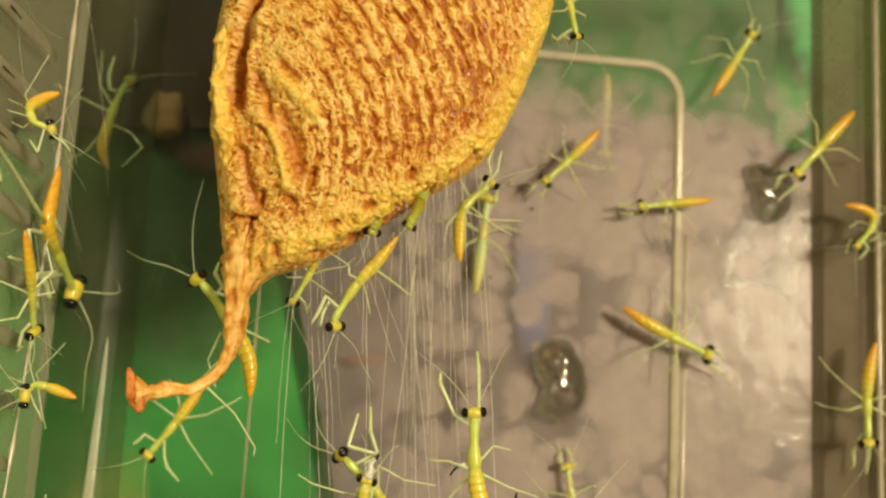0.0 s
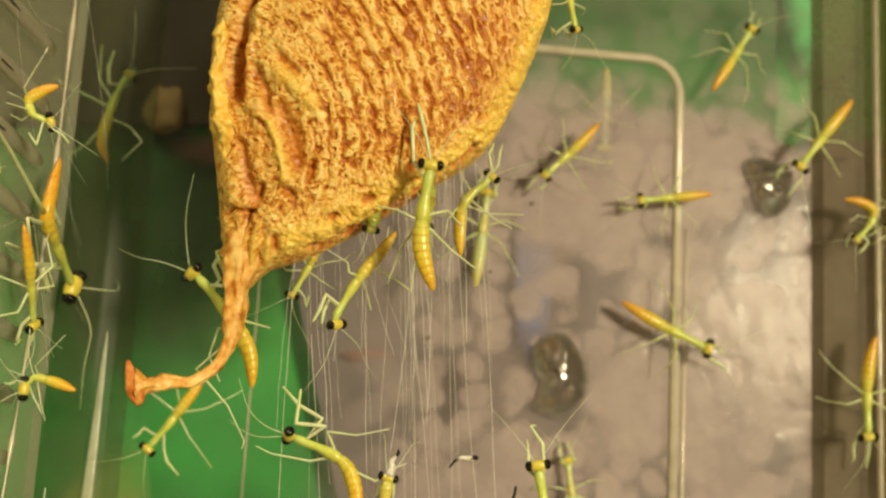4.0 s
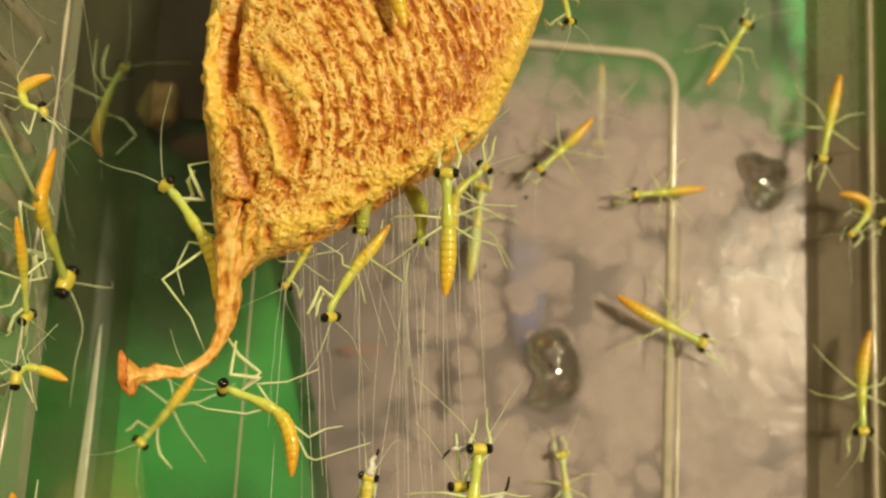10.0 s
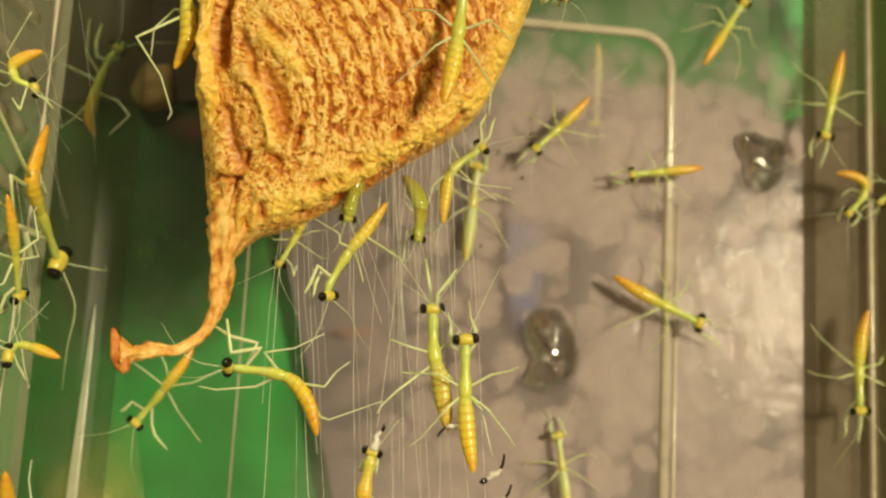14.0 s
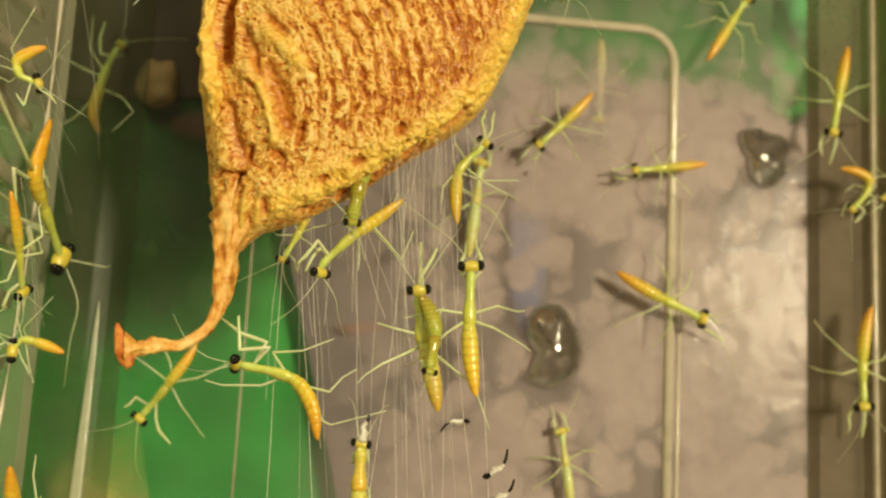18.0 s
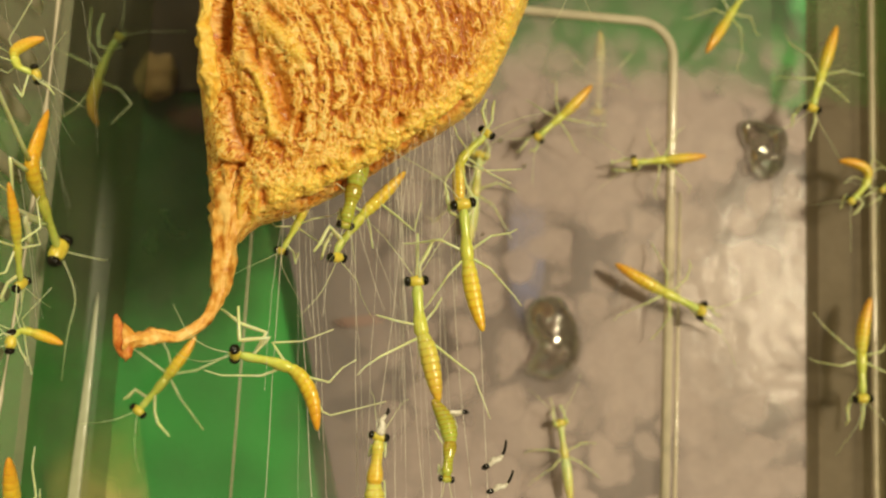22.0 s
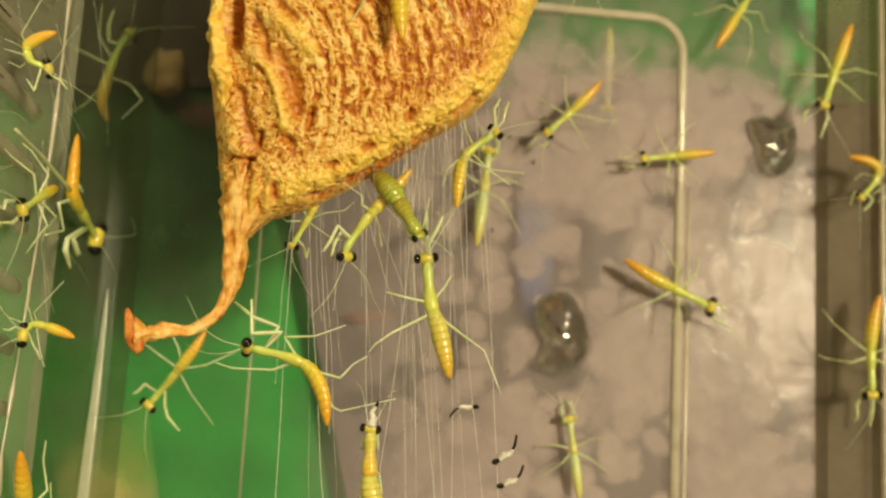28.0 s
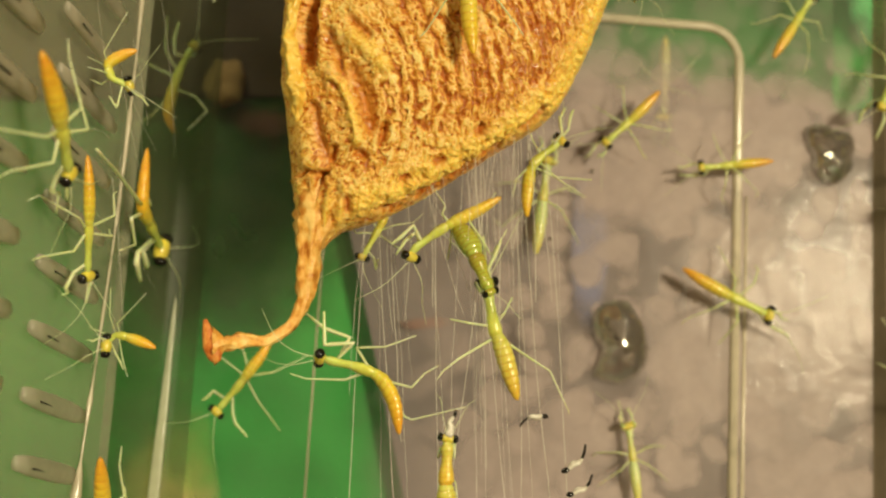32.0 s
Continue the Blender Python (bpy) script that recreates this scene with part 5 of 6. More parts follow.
LOW_SHAPE = (
    [(-15.8, 134, 101.7), (-16.9, 134, 99.6), (-18.1, 134, 97.7), (-19.7, 134, 95.2), (-20.9, 134, 93.6), (-22.5, 134, 91.4)],
    {("midleg", -1): [(-18.8, 134, 96.7), (-21.5, 133, 98.6), (-23.4, 133, 99.8)],
     ("midleg", 1): [(-18.4, 134, 96.0), (-16.9, 133, 93.8), (-13.7, 133, 90.0)],
     ("hindleg", -1): [(-18.4, 134, 97.3), (-19.2, 135, 99.5), (-20.5, 135, 101.7)],
     ("hindleg", 1): [(-18.2, 134, 96.8), (-15.2, 133, 97.4), (-11.9, 133, 99.2), (-10.8, 133, 100.0)],
     ("foreleg", -1): [(-21.2, 134, 93.7), (-22.6, 133, 94.6), (-23.3, 133, 93.7), (-23.9, 133, 93.3)],
     ("foreleg", 1): [(-20.2, 134, 94.0), (-19.9, 133, 92.0), (-19.4, 133, 90.6), (-17.8, 133, 89.0)]})
climber_a = nymph("bright yellow mantis nymph climbing silk threads onto the egg case", 0, 3, belly=ABDOMEN_YELLOW, plump=1.08, spine=CLIMBER_A_SHAPE[0], limbs=CLIMBER_A_SHAPE[1], back=(0, -1, 0.0))
climber_b = nymph("yellow mantis nymph climbing silk threads to the egg case", 13.7, 4, bend=10, side=-8, belly=ABDOMEN_YELLOW, plump=1.08)
climber_c = nymph("amber bellied mantis nymph climbing silk threads", 14.6, 5, side=10, bend=8, belly=ABDOMEN_YELLOW, plump=1.0)
climber_d = nymph("pale green mantis nymph hanging among silk threads", 0, 6, belly=ABDOMEN_PALE, plump=1.15, spine=CLIMBER_D_SHAPE[0], limbs=CLIMBER_D_SHAPE[1], back=(0, -1, 0.0))
climber_e = nymph("green mantis nymph hanging by its forelegs under the stalk", 0, 7, spine=CLIMBER_E_SHAPE[0], limbs=CLIMBER_E_SHAPE[1], back=(-0.55, -0.55, -0.6))
climber_f = nymph("green mantis nymph creeping up beside the egg case", 0, 8, belly=ABDOMEN_YELLOW, spine=CLIMBER_F_SHAPE[0], limbs=CLIMBER_F_SHAPE[1], back=(-0.75, -0.65, 0))
hanger_g = nymph("plump pale nymph shedding its skin on a silk thread", 11.4, 9, belly=ABDOMEN_PALE, plump=1.5, side=24, skin=ABDOMEN_PALE, front='front_tucked', husk=True)
hanger_h = nymph("green mantis nymph clinging under the egg case rim", 0, 10, belly=ABDOMEN_YELLOW, plump=0.92, spine=HANGER_H_SHAPE[0], limbs=HANGER_H_SHAPE[1], back=(0.55, -0.75, -0.3))
hatchling_i = nymph("dusky olive nymph squeezing out of the egg case", 10.4, 11, belly=DUSKY, skin=DUSKY, plump=1.9, bend=-40, front='front_tucked')
hatchling_j = nymph("dusky nymph sliding head down along silk threads", 8.9, 12, belly=DUSKY, skin=DUSKY, plump=1.7, side=48, front='front_tucked')
clinger_k = nymph("pale green nymph clinging to the egg case edge", 0, 13, belly=ABDOMEN_YELLOW, plump=1.05, spine=CLINGER_K_SHAPE[0], limbs=CLINGER_K_SHAPE[1], back=(-0.2, -0.9, 0.2))
crawler_l = nymph("amber green mantis nymph on the wet box corner", 13.8, 14, bend=8)
crawler_m = nymph("amber mantis nymph walking head down on the side wall", 0, 15, plump=0.62, spine=CRAWLER_M_SHAPE[0], limbs=CRAWLER_M_SHAPE[1], back=(1, -0.5, 0))
crawler_n = nymph("orange bellied mantis nymph wandering on the side wall", 12.8, 16, plump=0.75, bend=-14, side=-8)
still(nymph("amber mantis nymph resting on the misted back wall", 14.4, 17, side=-6), (51.9, 135.0, 109.2), (39.5, 135.0, 114.9), (0, -1, 0.0))
still(nymph("amber mantis nymph resting across the raised ridge", 11.1, 18, bend=6), (41.7, 135.0, 129.3), (52.1, 135.0, 131.1), (0, -1, 0.0))
still(nymph("amber mantis nymph with raised forelegs on the back wall", 11.6, 19, bend=8, side=6), (27.8, 134.5, 131.7), (35.3, 134.5, 139.8), (0, -1, 0.0))
still(nymph("amber mantis nymph high on the back wall", 12.2, 20), (57.8, 135.0, 156.2), (51.9, 135.0, 146.2), (0, -1, 0.0))
# The next two pale nymphs are built in place of blurred reflections.
still(nymph("pale nymph standing in for a reflection in the misted wall", 13.3, 21, belly=GHOST, skin=GHOST), (38.3, 142.5, 138.3), (38.3, 142.5, 151.0), (0, -1, 0))
still(nymph("pale blurred nymph standing in for a reflection in the back wall", 14.3, 22, belly=GHOST, skin=GHOST), (20.3, 137.0, 129.3), (19.2, 137.0, 115.7), (0, -1, 0))
still(nymph("pale green nymph low on the back wall", 11.4, 23, belly=GHOST, skin=GHOST), (33.0, 137.0, 93.1), (34.8, 137.0, 82.5), (0, -1, 0.0))
posed("curled amber nymph at the box corner", 24, CURLED_SHAPE, (0, -1, 0), plump=1.1)
still(nymph("amber nymph head down on the box side", 14.6, 25, side=-14, bend=8), (73.4, 132.0, 98.3), (74.6, 132.0, 112.2), (0, -1, 0.0))
still(nymph("green nymph at the box side", 9.3, 26), (75.9, 131.0, 127.1), (82.7, 131.0, 132.9), (0, -1, 0.0))
posed("orange bellied nymph facing out from the vent slots", 27, VENT_SHAPE, (0.5, -0.8, 0.3), plump=1.35, face=(-0.36, 0, 0.88), tilt=90, skull=1.5)
posed("orange bellied nymph on the seam of the side wall", 28, SEAM_SHAPE, (0.2, -1, 0.2), plump=1.45, face=(0, 0.5, 0.85), skull=2.1)
still(nymph("orange bellied nymph low on the side wall", 15.6, 29), (-31.5, 122.6, 74.5), (-31.5, 114.5, 86.9), (1, -0.5, 0))
posed("dark amber nymph in the rounded box corner", 30, DARK_SHAPE, (0.3, -0.9, 0), plump=0.9)
posed("amber nymph head down below the curled stalk", 31, LOW_SHAPE, (0, -1, 0), plump=0.95)
still(nymph("amber green nymph walking down past the vent slots", 14.0, 32, bend=-16, side=-8), (-31.0, 90.6, 113.4), (-31.0, 79.8, 121.2), (1, -0.5, 0))
still(nymph("pale green nymph hanging from the egg case side", 10.5, 33, front="front_folded", side=12), (26.0, 111.0, 143.8), (23.3, 111.0, 153.4), (0.6, -0.7, 0))
still(nymph("green nymph half hidden under the egg case rim", 9.1, 34, front="front_folded", side=20), (-4.6, 113.0, 110.6), (-1.8, 113.0, 118.8), (-0.3, -0.9, 0))


def motions():
    walk(climber_a[0], path(climber_a, (0, -1, 0.0), [
        (0, 15.6, 107.5, 99.7, 18.8, 107.5, 86.7), (0.5, 14.0, 107.5, 104.0, 18.2, 107.5, 90.6), (1, 12.7, 107.5, 106.6, 16.4, 107.5, 93.1),
        (1.5, 12.5, 107.5, 109.7, 15.5, 107.5, 96.1), (2, 12.2, 107.5, 112.7, 14.5, 107.5, 99.0), (3, 12.1, 107.5, 118.2, 13.6, 107.5, 104.3),
        (3.5, 10.2, 104.0, 121.2, 11.7, 106.0, 108.0), (5.5, 8.8, 99.5, 129.2, 8.5, 99.5, 116.5), (6, 8.9, 99.5, 129.9, 8.7, 99.5, 117.2),
        (7, 8.9, 99.5, 130.0, 8.7, 99.5, 117.0), (8, 9.0, 99.5, 131.2, 8.4, 99.5, 118.2), (9, 8.9, 99.5, 140.0, 7.7, 99.5, 127.8),
        (10, 5.9, 99.5, 149.7, 6.2, 99.5, 136.0), (12, 5.5, 99.5, 158.3, 6.3, 99.5, 144.5), (32, 3.8, 99.5, 153.5, 4.8, 99.5, 139.7)]))
    walk(climber_b[0], path(climber_b, (0, -1, 0.0), [
        (0, 26.4, 107.0, 87.9, 28.0, 107.0, 75.5), (2, 26.1, 107.0, 89.7, 27.3, 107.0, 77.2), (3.5, 24.4, 107.0, 91.9, 26.1, 107.0, 79.3),
        (5.5, 18.0, 107.0, 99.9, 21.0, 107.0, 87.9), (6, 17.8, 107.0, 101.2, 20.8, 107.0, 88.9), (6.5, 15.5, 107.0, 103.7, 18.1, 107.0, 91.0),
        (7, 14.6, 107.0, 105.3, 17.4, 107.0, 92.2), (8, 14.1, 107.0, 111.1, 15.4, 107.0, 97.5), (9, 11.9, 107.0, 118.3, 14.3, 107.0, 104.8),
        (10, 11.6, 103.0, 122.6, 12.5, 105.5, 109.8), (11, 12.8, 100.0, 126.0, 12.6, 103.0, 114.2), (12, 13.1, 99.5, 130.8, 11.3, 99.5, 117.9),
        (13, 14.5, 99.5, 135.8, 12.2, 99.5, 123.0), (14, 12.8, 99.5, 139.3, 11.3, 99.5, 126.3), (14.5, 11.3, 99.5, 141.4, 10.5, 99.5, 128.3),
        (16.5, 9.0, 99.5, 154.1, 9.1, 99.5, 140.4), (19, 8.2, 99.5, 162.2, 8.4, 99.5, 148.1), (32, 6.6, 99.5, 157.6, 7.0, 99.5, 143.6)]))
    walk(climber_c[0], path(climber_c, (0, -1, 0.0), [
        (0, 19.1, 107.0, 75.8, 20.3, 107.0, 63.9), (6, 18.6, 107.0, 83.4, 19.8, 107.0, 71.2), (8, 18.6, 107.0, 88.5, 19.8, 107.0, 76.1),
        (9, 18.0, 107.0, 90.9, 19.0, 107.0, 78.5), (10, 17.2, 107.0, 94.3, 17.1, 107.0, 81.9), (11, 14.0, 107.0, 97.2, 15.1, 107.0, 84.8),
        (12, 16.2, 107.0, 99.9, 17.5, 107.0, 87.0), (13, 16.7, 107.0, 98.8, 18.1, 107.0, 86.1), (14, 15.8, 107.0, 103.3, 17.3, 107.0, 89.3),
        (17, 15.5, 107.0, 110.3, 16.6, 107.0, 96.1), (18, 15.7, 107.0, 110.6, 16.9, 107.0, 96.3), (19, 16.3, 107.0, 110.2, 17.1, 107.0, 96.2),
        (20, 16.1, 107.0, 109.4, 17.2, 107.0, 95.4), (21, 16.4, 107.0, 110.1, 18.3, 107.0, 96.4), (22, 14.7, 107.0, 116.3, 17.5, 107.0, 102.5),
        (23, 12.1, 105.0, 122.3, 13.9, 107.0, 108.0), (24, 12.6, 100.0, 125.9, 11.2, 102.0, 112.2), (25, 11.2, 99.5, 131.1, 9.8, 99.5, 116.4),
        (25.5, 10.4, 99.5, 137.2, 9.3, 99.5, 121.8), (27.5, 5.1, 99.5, 144.6, 5.9, 99.5, 130.6), (28, 5.1, 99.5, 144.5, 5.6, 99.5, 130.6),
        (30, 5.3, 99.5, 144.6, 5.7, 99.5, 130.9), (32, 4.6, 99.5, 144.6, 5.5, 99.5, 130.6)]))
    walk(climber_d[0], path(climber_d, (0, -1, 0.0), [
        (0, 17.8, 109.0, 72.5, 19.0, 109.0, 61.1), (6, 17.5, 109.0, 81.9, 18.7, 109.0, 70.1), (9, 16.6, 109.0, 88.2, 18.1, 109.0, 76.2),
        (10, 15.6, 109.0, 90.2, 17.4, 109.0, 78.2), (11, 14.1, 109.0, 93.2, 16.9, 109.0, 81.2), (12, 12.6, 109.0, 97.6, 16.1, 109.0, 85.9),
        (13, 11.4, 109.0, 100.1, 15.5, 109.0, 88.1), (14, 12.3, 109.0, 106.5, 14.6, 109.0, 93.7), (17, 9.6, 109.0, 107.6, 12.8, 109.0, 95.9),
        (18, 10.4, 109.0, 107.9, 13.1, 109.0, 95.4), (19, 10.3, 109.0, 107.9, 13.1, 109.0, 96.2), (20, 10.4, 109.0, 107.9, 12.7, 109.0, 95.9),
        (21, 10.5, 109.0, 107.9, 13.2, 109.0, 95.4), (22, 10.3, 109.0, 107.9, 13.3, 109.0, 95.3), (23, 10.4, 109.0, 107.7, 13.4, 109.0, 95.2),
        (24, 10.3, 109.0, 107.7, 13.4, 109.0, 95.2), (25, 10.3, 109.0, 107.7, 13.4, 109.0, 95.2), (25.5, 10.3, 109.0, 107.6, 13.4, 109.0, 95.2),
        (27.5, 9.8, 109.0, 109.6, 13.1, 109.0, 96.8), (28, 10.1, 109.0, 109.8, 13.3, 109.0, 97.1), (30, 9.4, 109.0, 108.9, 13.9, 109.0, 98.0),
        (31, 8.6, 109.0, 107.6, 13.1, 109.0, 97.9), (32, 9.2, 109.0, 108.3, 12.2, 109.0, 98.9)]))
    walk(climber_e[0], path(climber_e, (-0.55, -0.55, -0.6), [
        (0, 1.5, 109.5, 94.4, 5.4, 109.5, 83.9), (1, -0.6, 109.5, 95.8, 4.7, 109.5, 86.8), (2, -1.6, 109.5, 95.3, 5.4, 109.5, 86.3),
        (3, -3.0, 109.5, 95.4, 4.1, 109.5, 87.2), (5.5, -4.9, 109.5, 95.1, 2.0, 109.5, 88.0), (6, -5.4, 109.5, 95.1, 2.0, 109.5, 88.5),
        (7, -5.4, 109.5, 94.9, 2.3, 109.5, 88.4), (8, -5.1, 109.5, 96.4, 2.4, 109.5, 88.7), (9, -6.0, 109.5, 98.6, 2.2, 109.5, 88.6),
        (10, -10.3, 109.5, 99.0, -1.9, 109.5, 90.0), (11, -9.1, 109.5, 98.2, 0.4, 109.5, 91.4), (12, -9.5, 109.5, 98.3, 0.3, 109.5, 91.5),
        (13, -9.9, 109.5, 98.6, 0.2, 109.5, 92.3), (14, -9.1, 109.5, 98.8, 0.7, 109.5, 92.5), (17, -8.7, 109.5, 98.6, 0.6, 109.5, 91.6),
        (18, -8.7, 109.5, 98.7, 0.6, 109.5, 91.5), (19, -8.7, 109.5, 98.7, 0.6, 109.5, 91.4), (20, -8.7, 109.5, 98.7, 0.6, 109.5, 91.5),
        (21, -8.8, 109.5, 98.9, 0.8, 109.5, 91.6), (22, -8.6, 109.5, 98.8, 0.9, 109.5, 91.4), (23, -8.7, 109.5, 98.9, 0.8, 109.5, 91.4),
        (24, -8.6, 109.5, 98.8, 0.9, 109.5, 91.4), (25, -8.6, 109.5, 98.7, 0.8, 109.5, 91.4), (28, -8.5, 109.5, 98.9, 0.8, 109.5, 91.3),
        (30, -8.5, 109.5, 98.8, 0.8, 109.5, 91.3), (31, -8.5, 109.5, 98.8, 0.9, 109.5, 91.4), (32, -8.6, 109.5, 98.8, 0.8, 109.5, 91.3)]))
    walk(climber_f[0], path(climber_f, (-0.75, -0.65, 0), [
        (0, -15.4, 113.0, 112.5, -8.8, 113.0, 100.7), (1, -15.6, 113.0, 112.3, -8.6, 113.0, 100.6), (2, -15.6, 113.0, 112.1, -8.1, 113.0, 100.6),
        (3, -15.7, 113.0, 112.1, -8.3, 113.0, 100.6), (6, -17.3, 113.0, 113.7, -9.9, 113.0, 101.8), (7, -18.9, 113.0, 115.1, -11.8, 113.0, 103.4),
        (8, -19.2, 113.0, 117.2, -11.2, 113.0, 106.6), (9, -19.0, 113.0, 117.0, -11.8, 113.0, 104.6), (10, -18.8, 113.0, 121.0, -11.9, 113.0, 108.4),
        (11, -19.4, 111.0, 125.9, -13.5, 111.0, 112.0), (12, -19.3, 110.0, 130.9, -13.9, 110.0, 116.3), (13, -21.5, 109.0, 136.6, -15.6, 109.0, 123.1),
        (14, -19.0, 109.0, 144.9, -17.1, 109.0, 130.5), (14.5, -19.0, 109.0, 147.2, -17.0, 109.0, 132.5), (16.5, -19.9, 108.0, 156.3, -18.5, 108.0, 141.3),
        (32, -20.6, 108.0, 157.1, -19.3, 108.0, 141.7)]))
    walk(hanger_g[0], path(hanger_g, (0, -1, 0.0), [
        (0, 4.8, 108.0, 92.1, 5.0, 108.0, 81.3), (1, 5.5, 108.0, 91.9, 5.6, 108.0, 81.0), (2, 5.8, 108.0, 91.1, 7.5, 108.0, 80.3),
        (3, 7.3, 108.0, 91.8, 8.5, 108.0, 81.0), (6, 5.7, 108.0, 91.4, 5.7, 108.0, 80.6), (8, 5.2, 108.0, 91.0, 5.6, 108.0, 80.2),
        (10, 5.9, 108.0, 90.8, 6.9, 108.0, 80.1), (11, 7.2, 108.0, 91.2, 8.6, 108.0, 80.5), (12, 5.8, 108.0, 90.8, 6.2, 108.0, 80.0),
        (13, 6.9, 108.0, 91.5, 8.7, 108.0, 80.8), (14, 6.8, 108.0, 91.1, 6.8, 108.0, 80.3), (17, 5.6, 108.0, 90.8, 6.3, 108.0, 80.0),
        (18, 5.3, 108.0, 91.4, 7.0, 108.0, 80.6), (19, 5.7, 108.0, 90.7, 8.8, 108.0, 80.3), (20, 6.8, 108.0, 91.0, 9.1, 108.0, 80.6),
        (21, 7.5, 108.0, 91.3, 9.3, 108.0, 80.4), (22, 7.3, 108.0, 91.3, 8.4, 108.0, 80.3), (23, 7.4, 108.0, 91.4, 8.5, 108.0, 80.5),
        (24, 7.1, 108.0, 90.9, 7.8, 108.0, 80.1), (25, 6.0, 108.0, 90.6, 8.1, 108.0, 79.8), (28, 5.3, 108.0, 91.4, 7.3, 108.0, 80.5),
        (30, 5.8, 108.0, 90.6, 8.4, 108.0, 79.9), (31, 6.8, 108.0, 91.1, 8.6, 108.0, 80.3), (32, 5.9, 108.0, 91.4, 7.6, 108.0, 80.4)]))
    walk(hanger_h[0], path(hanger_h, (0.55, -0.75, -0.3), [
        (0, 0.7, 109.5, 107.8, 8.2, 109.5, 121.5), (3, 0.9, 109.5, 107.3, 7.6, 109.5, 120.5), (6, 1.1, 109.5, 107.3, 7.5, 109.5, 120.4),
        (7, 1.1, 109.5, 107.2, 7.2, 109.5, 120.0), (8, 1.2, 109.5, 107.2, 7.1, 109.5, 119.7), (10, 1.1, 109.5, 107.1, 7.0, 109.5, 119.0),
        (11, 1.3, 109.5, 107.1, 6.9, 109.5, 118.8), (12, 1.4, 109.5, 107.0, 6.9, 109.5, 118.4), (13, 1.4, 109.5, 107.0, 6.9, 109.5, 118.3),
        (14, 1.5, 109.5, 107.0, 7.2, 109.5, 118.7), (17, -0.5, 109.5, 109.1, 6.1, 109.5, 118.0), (18, 0.1, 109.5, 108.8, 7.4, 109.5, 116.9),
        (19, 0.7, 109.5, 110.4, 6.5, 109.5, 118.5), (20, 2.3, 109.5, 110.6, 7.9, 109.5, 119.3), (21, 1.5, 109.5, 110.3, 6.8, 109.5, 118.1),
        (22, 2.0, 109.5, 109.7, 7.3, 109.5, 118.1), (23, 2.0, 109.5, 109.6, 7.3, 109.5, 118.3), (24, 1.8, 109.5, 109.4, 7.6, 109.5, 118.6),
        (25, 1.8, 109.5, 109.4, 7.5, 109.5, 118.7), (28, 1.9, 109.5, 109.2, 7.4, 109.5, 118.5), (30, 1.8, 109.5, 108.7, 7.6, 109.5, 117.8),
        (31, 1.4, 109.5, 108.5, 7.6, 109.5, 117.1), (32, 1.1, 109.5, 110.3, 9.7, 109.5, 117.4)]))
    walk(hatchling_i[0], path(hatchling_i, (0.3, -0.9, 0), [
        (0, 3.5, 108.5, 118.3, 5.0, 111.0, 128.1), (3, 3.5, 108.5, 117.9, 5.0, 111.0, 127.4), (6, 3.3, 108.5, 117.6, 4.6, 111.0, 127.3),
        (8, 3.2, 108.5, 117.2, 4.2, 111.0, 126.9), (10, 3.2, 108.5, 116.6, 3.7, 111.0, 126.2), (12, 3.1, 108.5, 116.3, 3.8, 111.0, 125.5),
        (13, 3.1, 108.5, 115.6, 3.4, 111.0, 125.5), (14, 2.5, 108.5, 115.4, 3.5, 111.0, 125.1), (17, 2.9, 108.5, 114.8, 3.6, 111.0, 124.5),
        (18, 2.7, 108.5, 114.5, 3.2, 111.0, 124.3), (19, 3.1, 108.5, 114.3, 3.6, 111.0, 123.9), (20, 1.9, 108.5, 114.1, 3.7, 111.0, 123.5),
        (21, 4.3, 108.5, 114.0, 2.6, 111.0, 123.4), (22, 2.2, 108.5, 113.2, 3.2, 111.0, 122.8), (23, 3.8, 108.5, 113.4, 2.4, 111.0, 122.7),
        (24, 7.8, 107.0, 116.0, 0.7, 111.0, 119.9), (25, 7.3, 107.0, 116.7, 0.3, 111.0, 119.6), (25.5, 7.4, 107.0, 117.7, 0.1, 111.0, 119.3),
        (27.5, 9.0, 107.0, 112.1, 3.6, 111.0, 119.5), (28, 9.1, 107.0, 111.7, 3.8, 111.0, 118.9), (30, 9.2, 107.0, 109.6, 4.9, 111.0, 117.3),
        (31, 9.1, 107.0, 108.0, 4.4, 111.0, 116.1), (32, 9.4, 107.0, 106.9, 5.5, 111.0, 114.6)]))
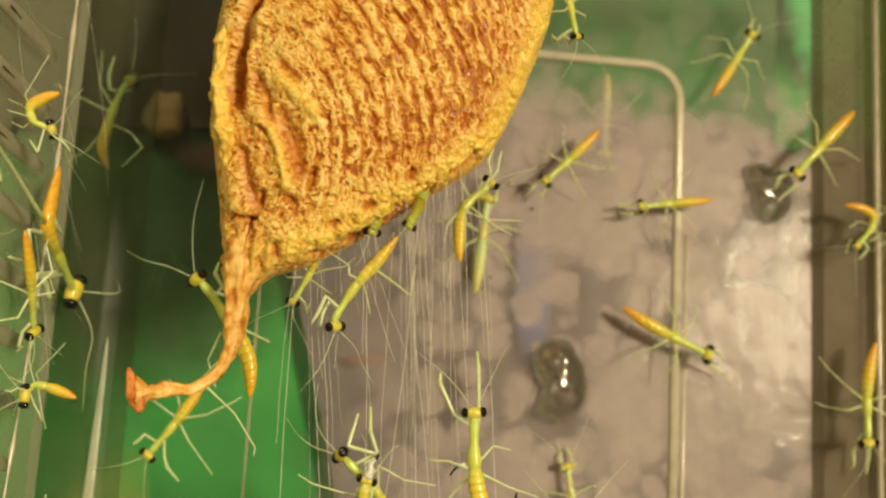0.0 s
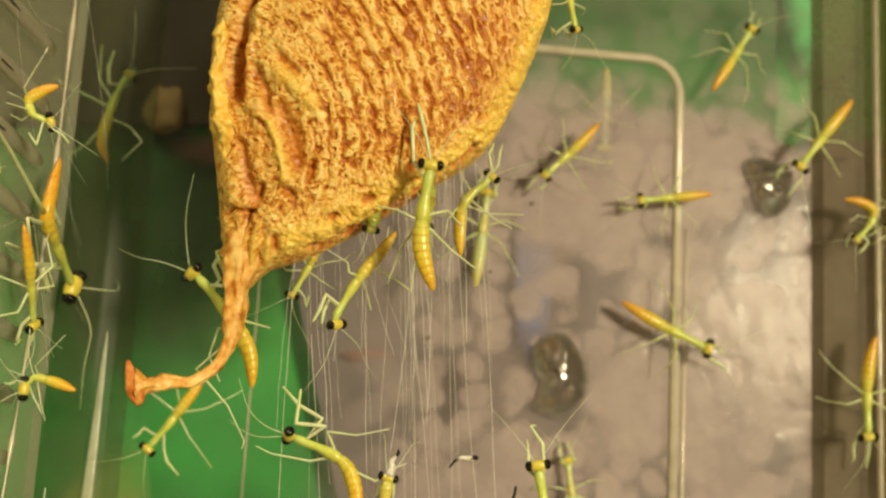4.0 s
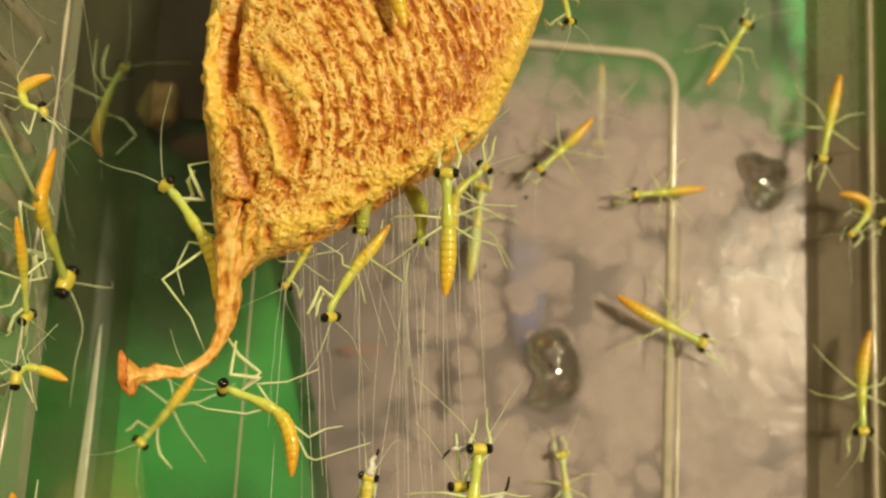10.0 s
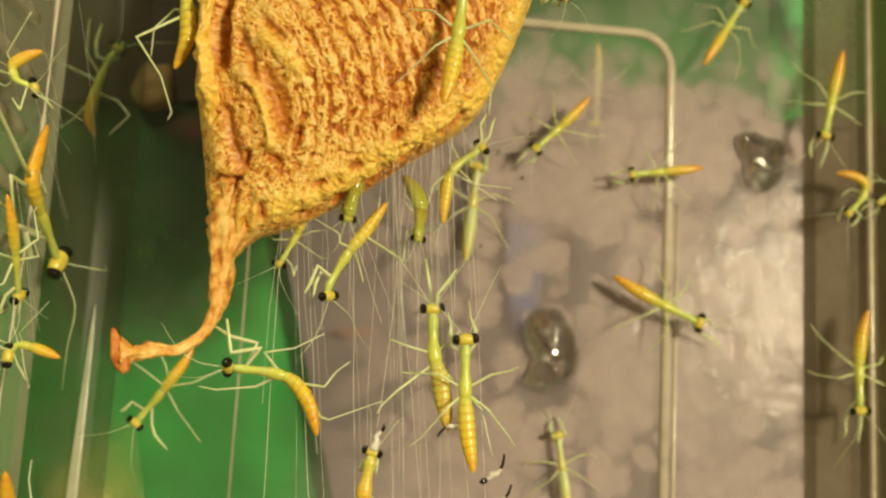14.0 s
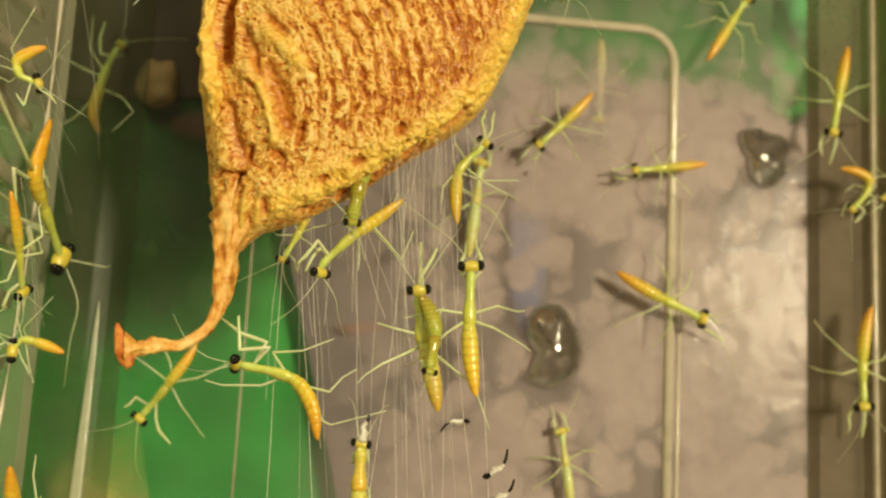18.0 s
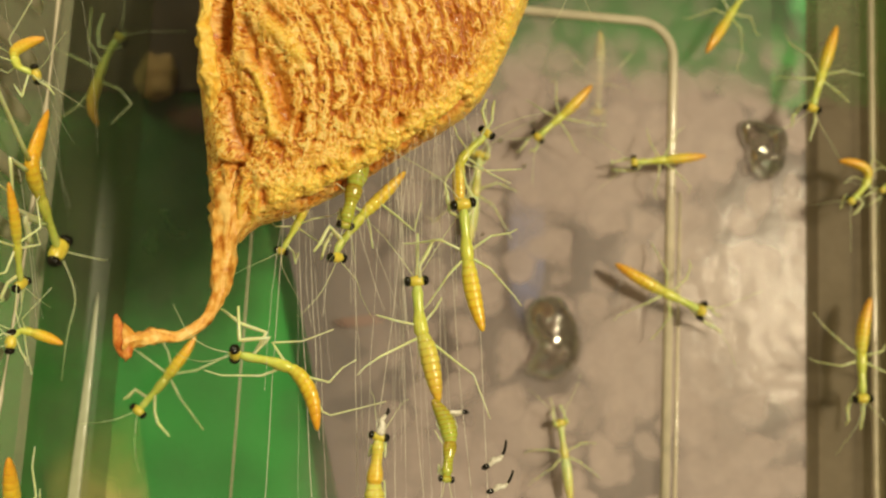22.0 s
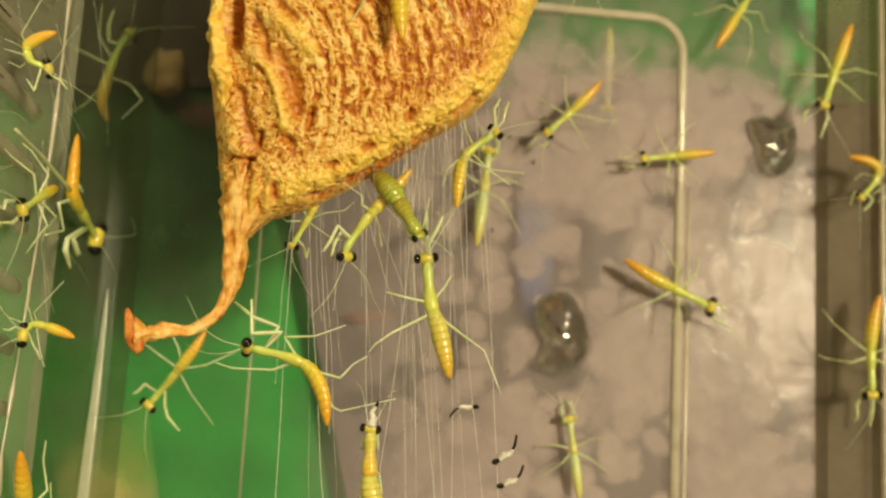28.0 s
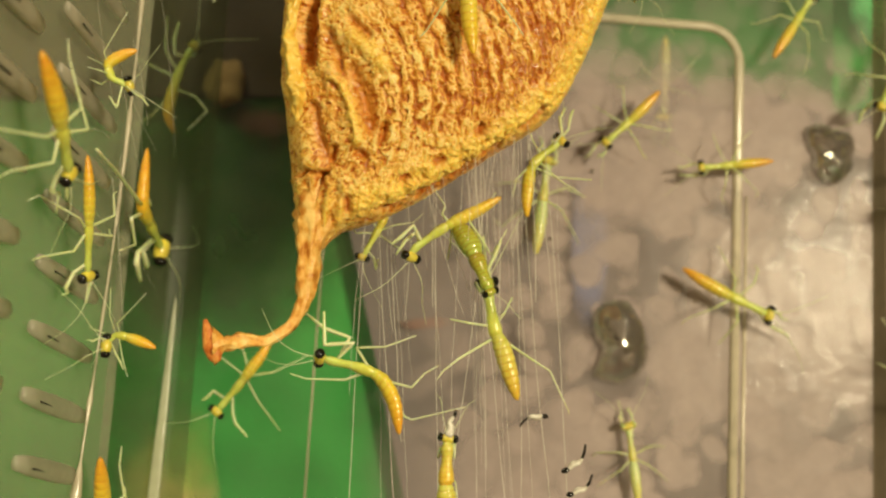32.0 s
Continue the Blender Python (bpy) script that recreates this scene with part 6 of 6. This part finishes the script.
    walk(hatchling_j[0], path(hatchling_j, (0.3, -0.9, 0), [
        (0, 7.3, 107.0, 119.1, 7.9, 111.0, 128.3), (1, 8.3, 107.0, 118.6, 7.8, 111.0, 127.7), (2, 7.3, 107.0, 119.0, 7.9, 111.0, 127.8),
        (3, 10.4, 107.0, 118.6, 7.6, 111.0, 126.3), (5.5, 6.5, 107.0, 118.4, 7.6, 111.0, 127.4), (6, 6.3, 107.0, 118.8, 7.5, 111.0, 127.6),
        (7, 11.0, 107.0, 118.5, 7.6, 111.0, 125.5), (8, 11.2, 107.0, 118.4, 7.2, 111.0, 125.2), (10, 9.6, 107.0, 115.6, 7.0, 111.0, 124.5),
        (11, 10.8, 107.0, 118.5, 6.1, 111.0, 123.9), (12, 11.2, 107.0, 118.4, 6.1, 111.0, 123.1), (13, 10.8, 107.0, 115.0, 8.0, 111.0, 123.3),
        (14, 10.0, 107.0, 113.5, 8.0, 111.0, 122.6), (16.5, 10.9, 106.0, 109.0, 10.6, 107.5, 117.7), (17, 10.9, 106.0, 107.4, 11.3, 107.5, 115.5),
        (18, 11.6, 106.0, 99.0, 10.4, 107.5, 106.7), (19, 12.4, 106.0, 95.3, 11.7, 107.5, 103.1), (20, 14.4, 106.0, 92.7, 11.9, 107.5, 100.0),
        (21, 14.2, 106.0, 89.3, 14.8, 107.5, 95.9), (22, 14.1, 106.0, 87.3, 13.1, 107.5, 92.6), (23, 16.4, 106.0, 83.3, 14.7, 107.5, 89.3),
        (24, 15.9, 106.0, 80.4, 14.1, 107.5, 87.2), (25, 16.2, 106.0, 76.0, 14.3, 107.5, 83.0), (32, 14.5, 106.0, 76.2, 12.6, 107.5, 83.3)]))
    walk(clinger_k[0], path(clinger_k, (-0.2, -0.9, 0.2), [
        (0, 17.1, 112.0, 125.7, 13.8, 112.0, 116.4), (6, 17.3, 112.0, 125.6, 13.9, 112.0, 116.0), (8, 17.3, 112.0, 125.7, 13.7, 112.0, 116.0),
        (10, 17.2, 112.0, 125.7, 13.5, 112.0, 115.7), (13, 17.2, 112.0, 125.4, 13.4, 112.0, 116.2), (14, 17.4, 112.0, 125.4, 13.2, 112.0, 116.2),
        (17, 17.7, 112.0, 125.4, 14.3, 112.0, 116.0), (18, 17.5, 112.0, 125.4, 14.5, 112.0, 115.8), (20, 17.6, 112.0, 126.0, 16.1, 112.0, 116.8),
        (21, 17.9, 112.0, 126.4, 16.4, 112.0, 117.4), (22, 17.8, 112.0, 125.6, 15.6, 112.0, 117.6), (24, 17.7, 112.0, 125.6, 15.3, 112.0, 118.7),
        (28, 17.6, 112.0, 125.1, 14.8, 112.0, 119.0), (30, 17.7, 112.0, 125.3, 14.8, 112.0, 119.2), (31, 17.6, 112.0, 125.4, 14.8, 112.0, 119.3),
        (32, 17.6, 112.0, 125.6, 14.9, 112.0, 119.1)]))
    walk(crawler_l[0], path(crawler_l, (0, -1, 0.0), [
        (0, 63.4, 132.5, 135.2, 71.4, 132.5, 144.4), (3, 63.7, 132.5, 134.9, 71.8, 132.5, 145.0), (6, 64.7, 132.5, 137.9, 71.4, 132.5, 148.7),
        (7, 65.5, 132.5, 138.8, 71.7, 132.5, 150.8), (8, 66.2, 132.5, 138.7, 70.5, 132.5, 151.5), (9, 66.5, 132.5, 138.7, 70.8, 132.5, 150.9),
        (10, 68.0, 132.5, 136.0, 70.9, 132.5, 149.0), (11, 69.1, 132.5, 135.8, 71.2, 132.5, 148.3), (12, 67.3, 132.5, 136.8, 71.1, 132.5, 149.3),
        (13, 69.0, 132.5, 136.2, 71.1, 132.5, 148.8), (14, 68.8, 132.5, 136.4, 71.6, 132.5, 149.3), (17, 69.5, 132.5, 136.3, 71.8, 132.5, 149.4),
        (20, 68.6, 132.5, 137.0, 71.6, 132.5, 149.5), (21, 66.4, 132.5, 138.5, 70.2, 132.5, 151.2), (23, 66.6, 132.5, 138.3, 70.5, 132.5, 151.1),
        (25, 66.5, 132.5, 138.4, 71.0, 132.5, 151.1), (28, 66.8, 132.5, 138.3, 70.9, 132.5, 150.6), (30, 66.1, 132.5, 139.4, 71.7, 132.5, 151.6),
        (32, 66.7, 132.5, 139.4, 71.7, 132.5, 151.5)]))
    walk(crawler_m[0], path(crawler_m, (1, -0.5, 0), [
        (0, -31.5, 127.0, 111.6, -31.5, 115.2, 123.3), (13, -31.5, 126.7, 110.9, -31.5, 117.2, 122.7), (23, -31.5, 125.6, 110.6, -31.5, 116.5, 122.7),
        (24, -31.5, 126.3, 110.7, -31.5, 116.5, 122.7), (25, -31.5, 125.9, 110.7, -31.5, 116.3, 122.6), (25.5, -31.5, 126.3, 110.6, -31.5, 116.5, 122.6),
        (27.5, -31.5, 135.2, 112.7, -31.5, 121.5, 124.6), (28, -31.5, 138.0, 113.5, -31.5, 122.3, 124.5), (30, -31.5, 137.7, 113.8, -31.5, 121.0, 123.7),
        (31, -31.5, 137.2, 113.5, -31.5, 122.6, 123.6), (32, -31.5, 136.8, 113.1, -31.5, 121.6, 123.6)]))
    walk(crawler_n[0], path(crawler_n, (1, -0.5, 0), [
        (0, -31.5, 111.8, 105.5, -31.5, 103.0, 117.5), (13, -31.5, 112.2, 105.3, -31.5, 103.1, 116.8), (23, -31.5, 112.0, 105.1, -31.5, 102.9, 116.5),
        (24, -31.5, 113.3, 106.3, -31.5, 101.5, 115.9), (25, -31.5, 110.5, 107.6, -31.5, 104.5, 118.6), (25.5, -31.5, 110.9, 107.5, -31.5, 106.5, 118.9),
        (27.5, -31.5, 106.5, 111.1, -31.5, 114.9, 114.2), (28, -31.5, 105.9, 111.4, -31.5, 113.2, 114.4), (30, -31.5, 103.3, 107.2, -31.5, 104.4, 113.8),
        (31, -31.5, 103.6, 106.4, -31.5, 105.2, 115.3), (32, -31.5, 101.9, 105.4, -31.5, 98.4, 114.2)]))
    stride(climber_a, 0, 12)
    stride(climber_b, 3.5, 16.5)
    stride(climber_c, 8, 28)
    stride(climber_d, 9, 17)
    stride(climber_e, 0, 12)
    stride(climber_f, 5.5, 16.5)
    stride(hatchling_j, 14, 25)
    stride(crawler_n, 23, 31)
    stride(crawler_l, 5, 21)


motions()
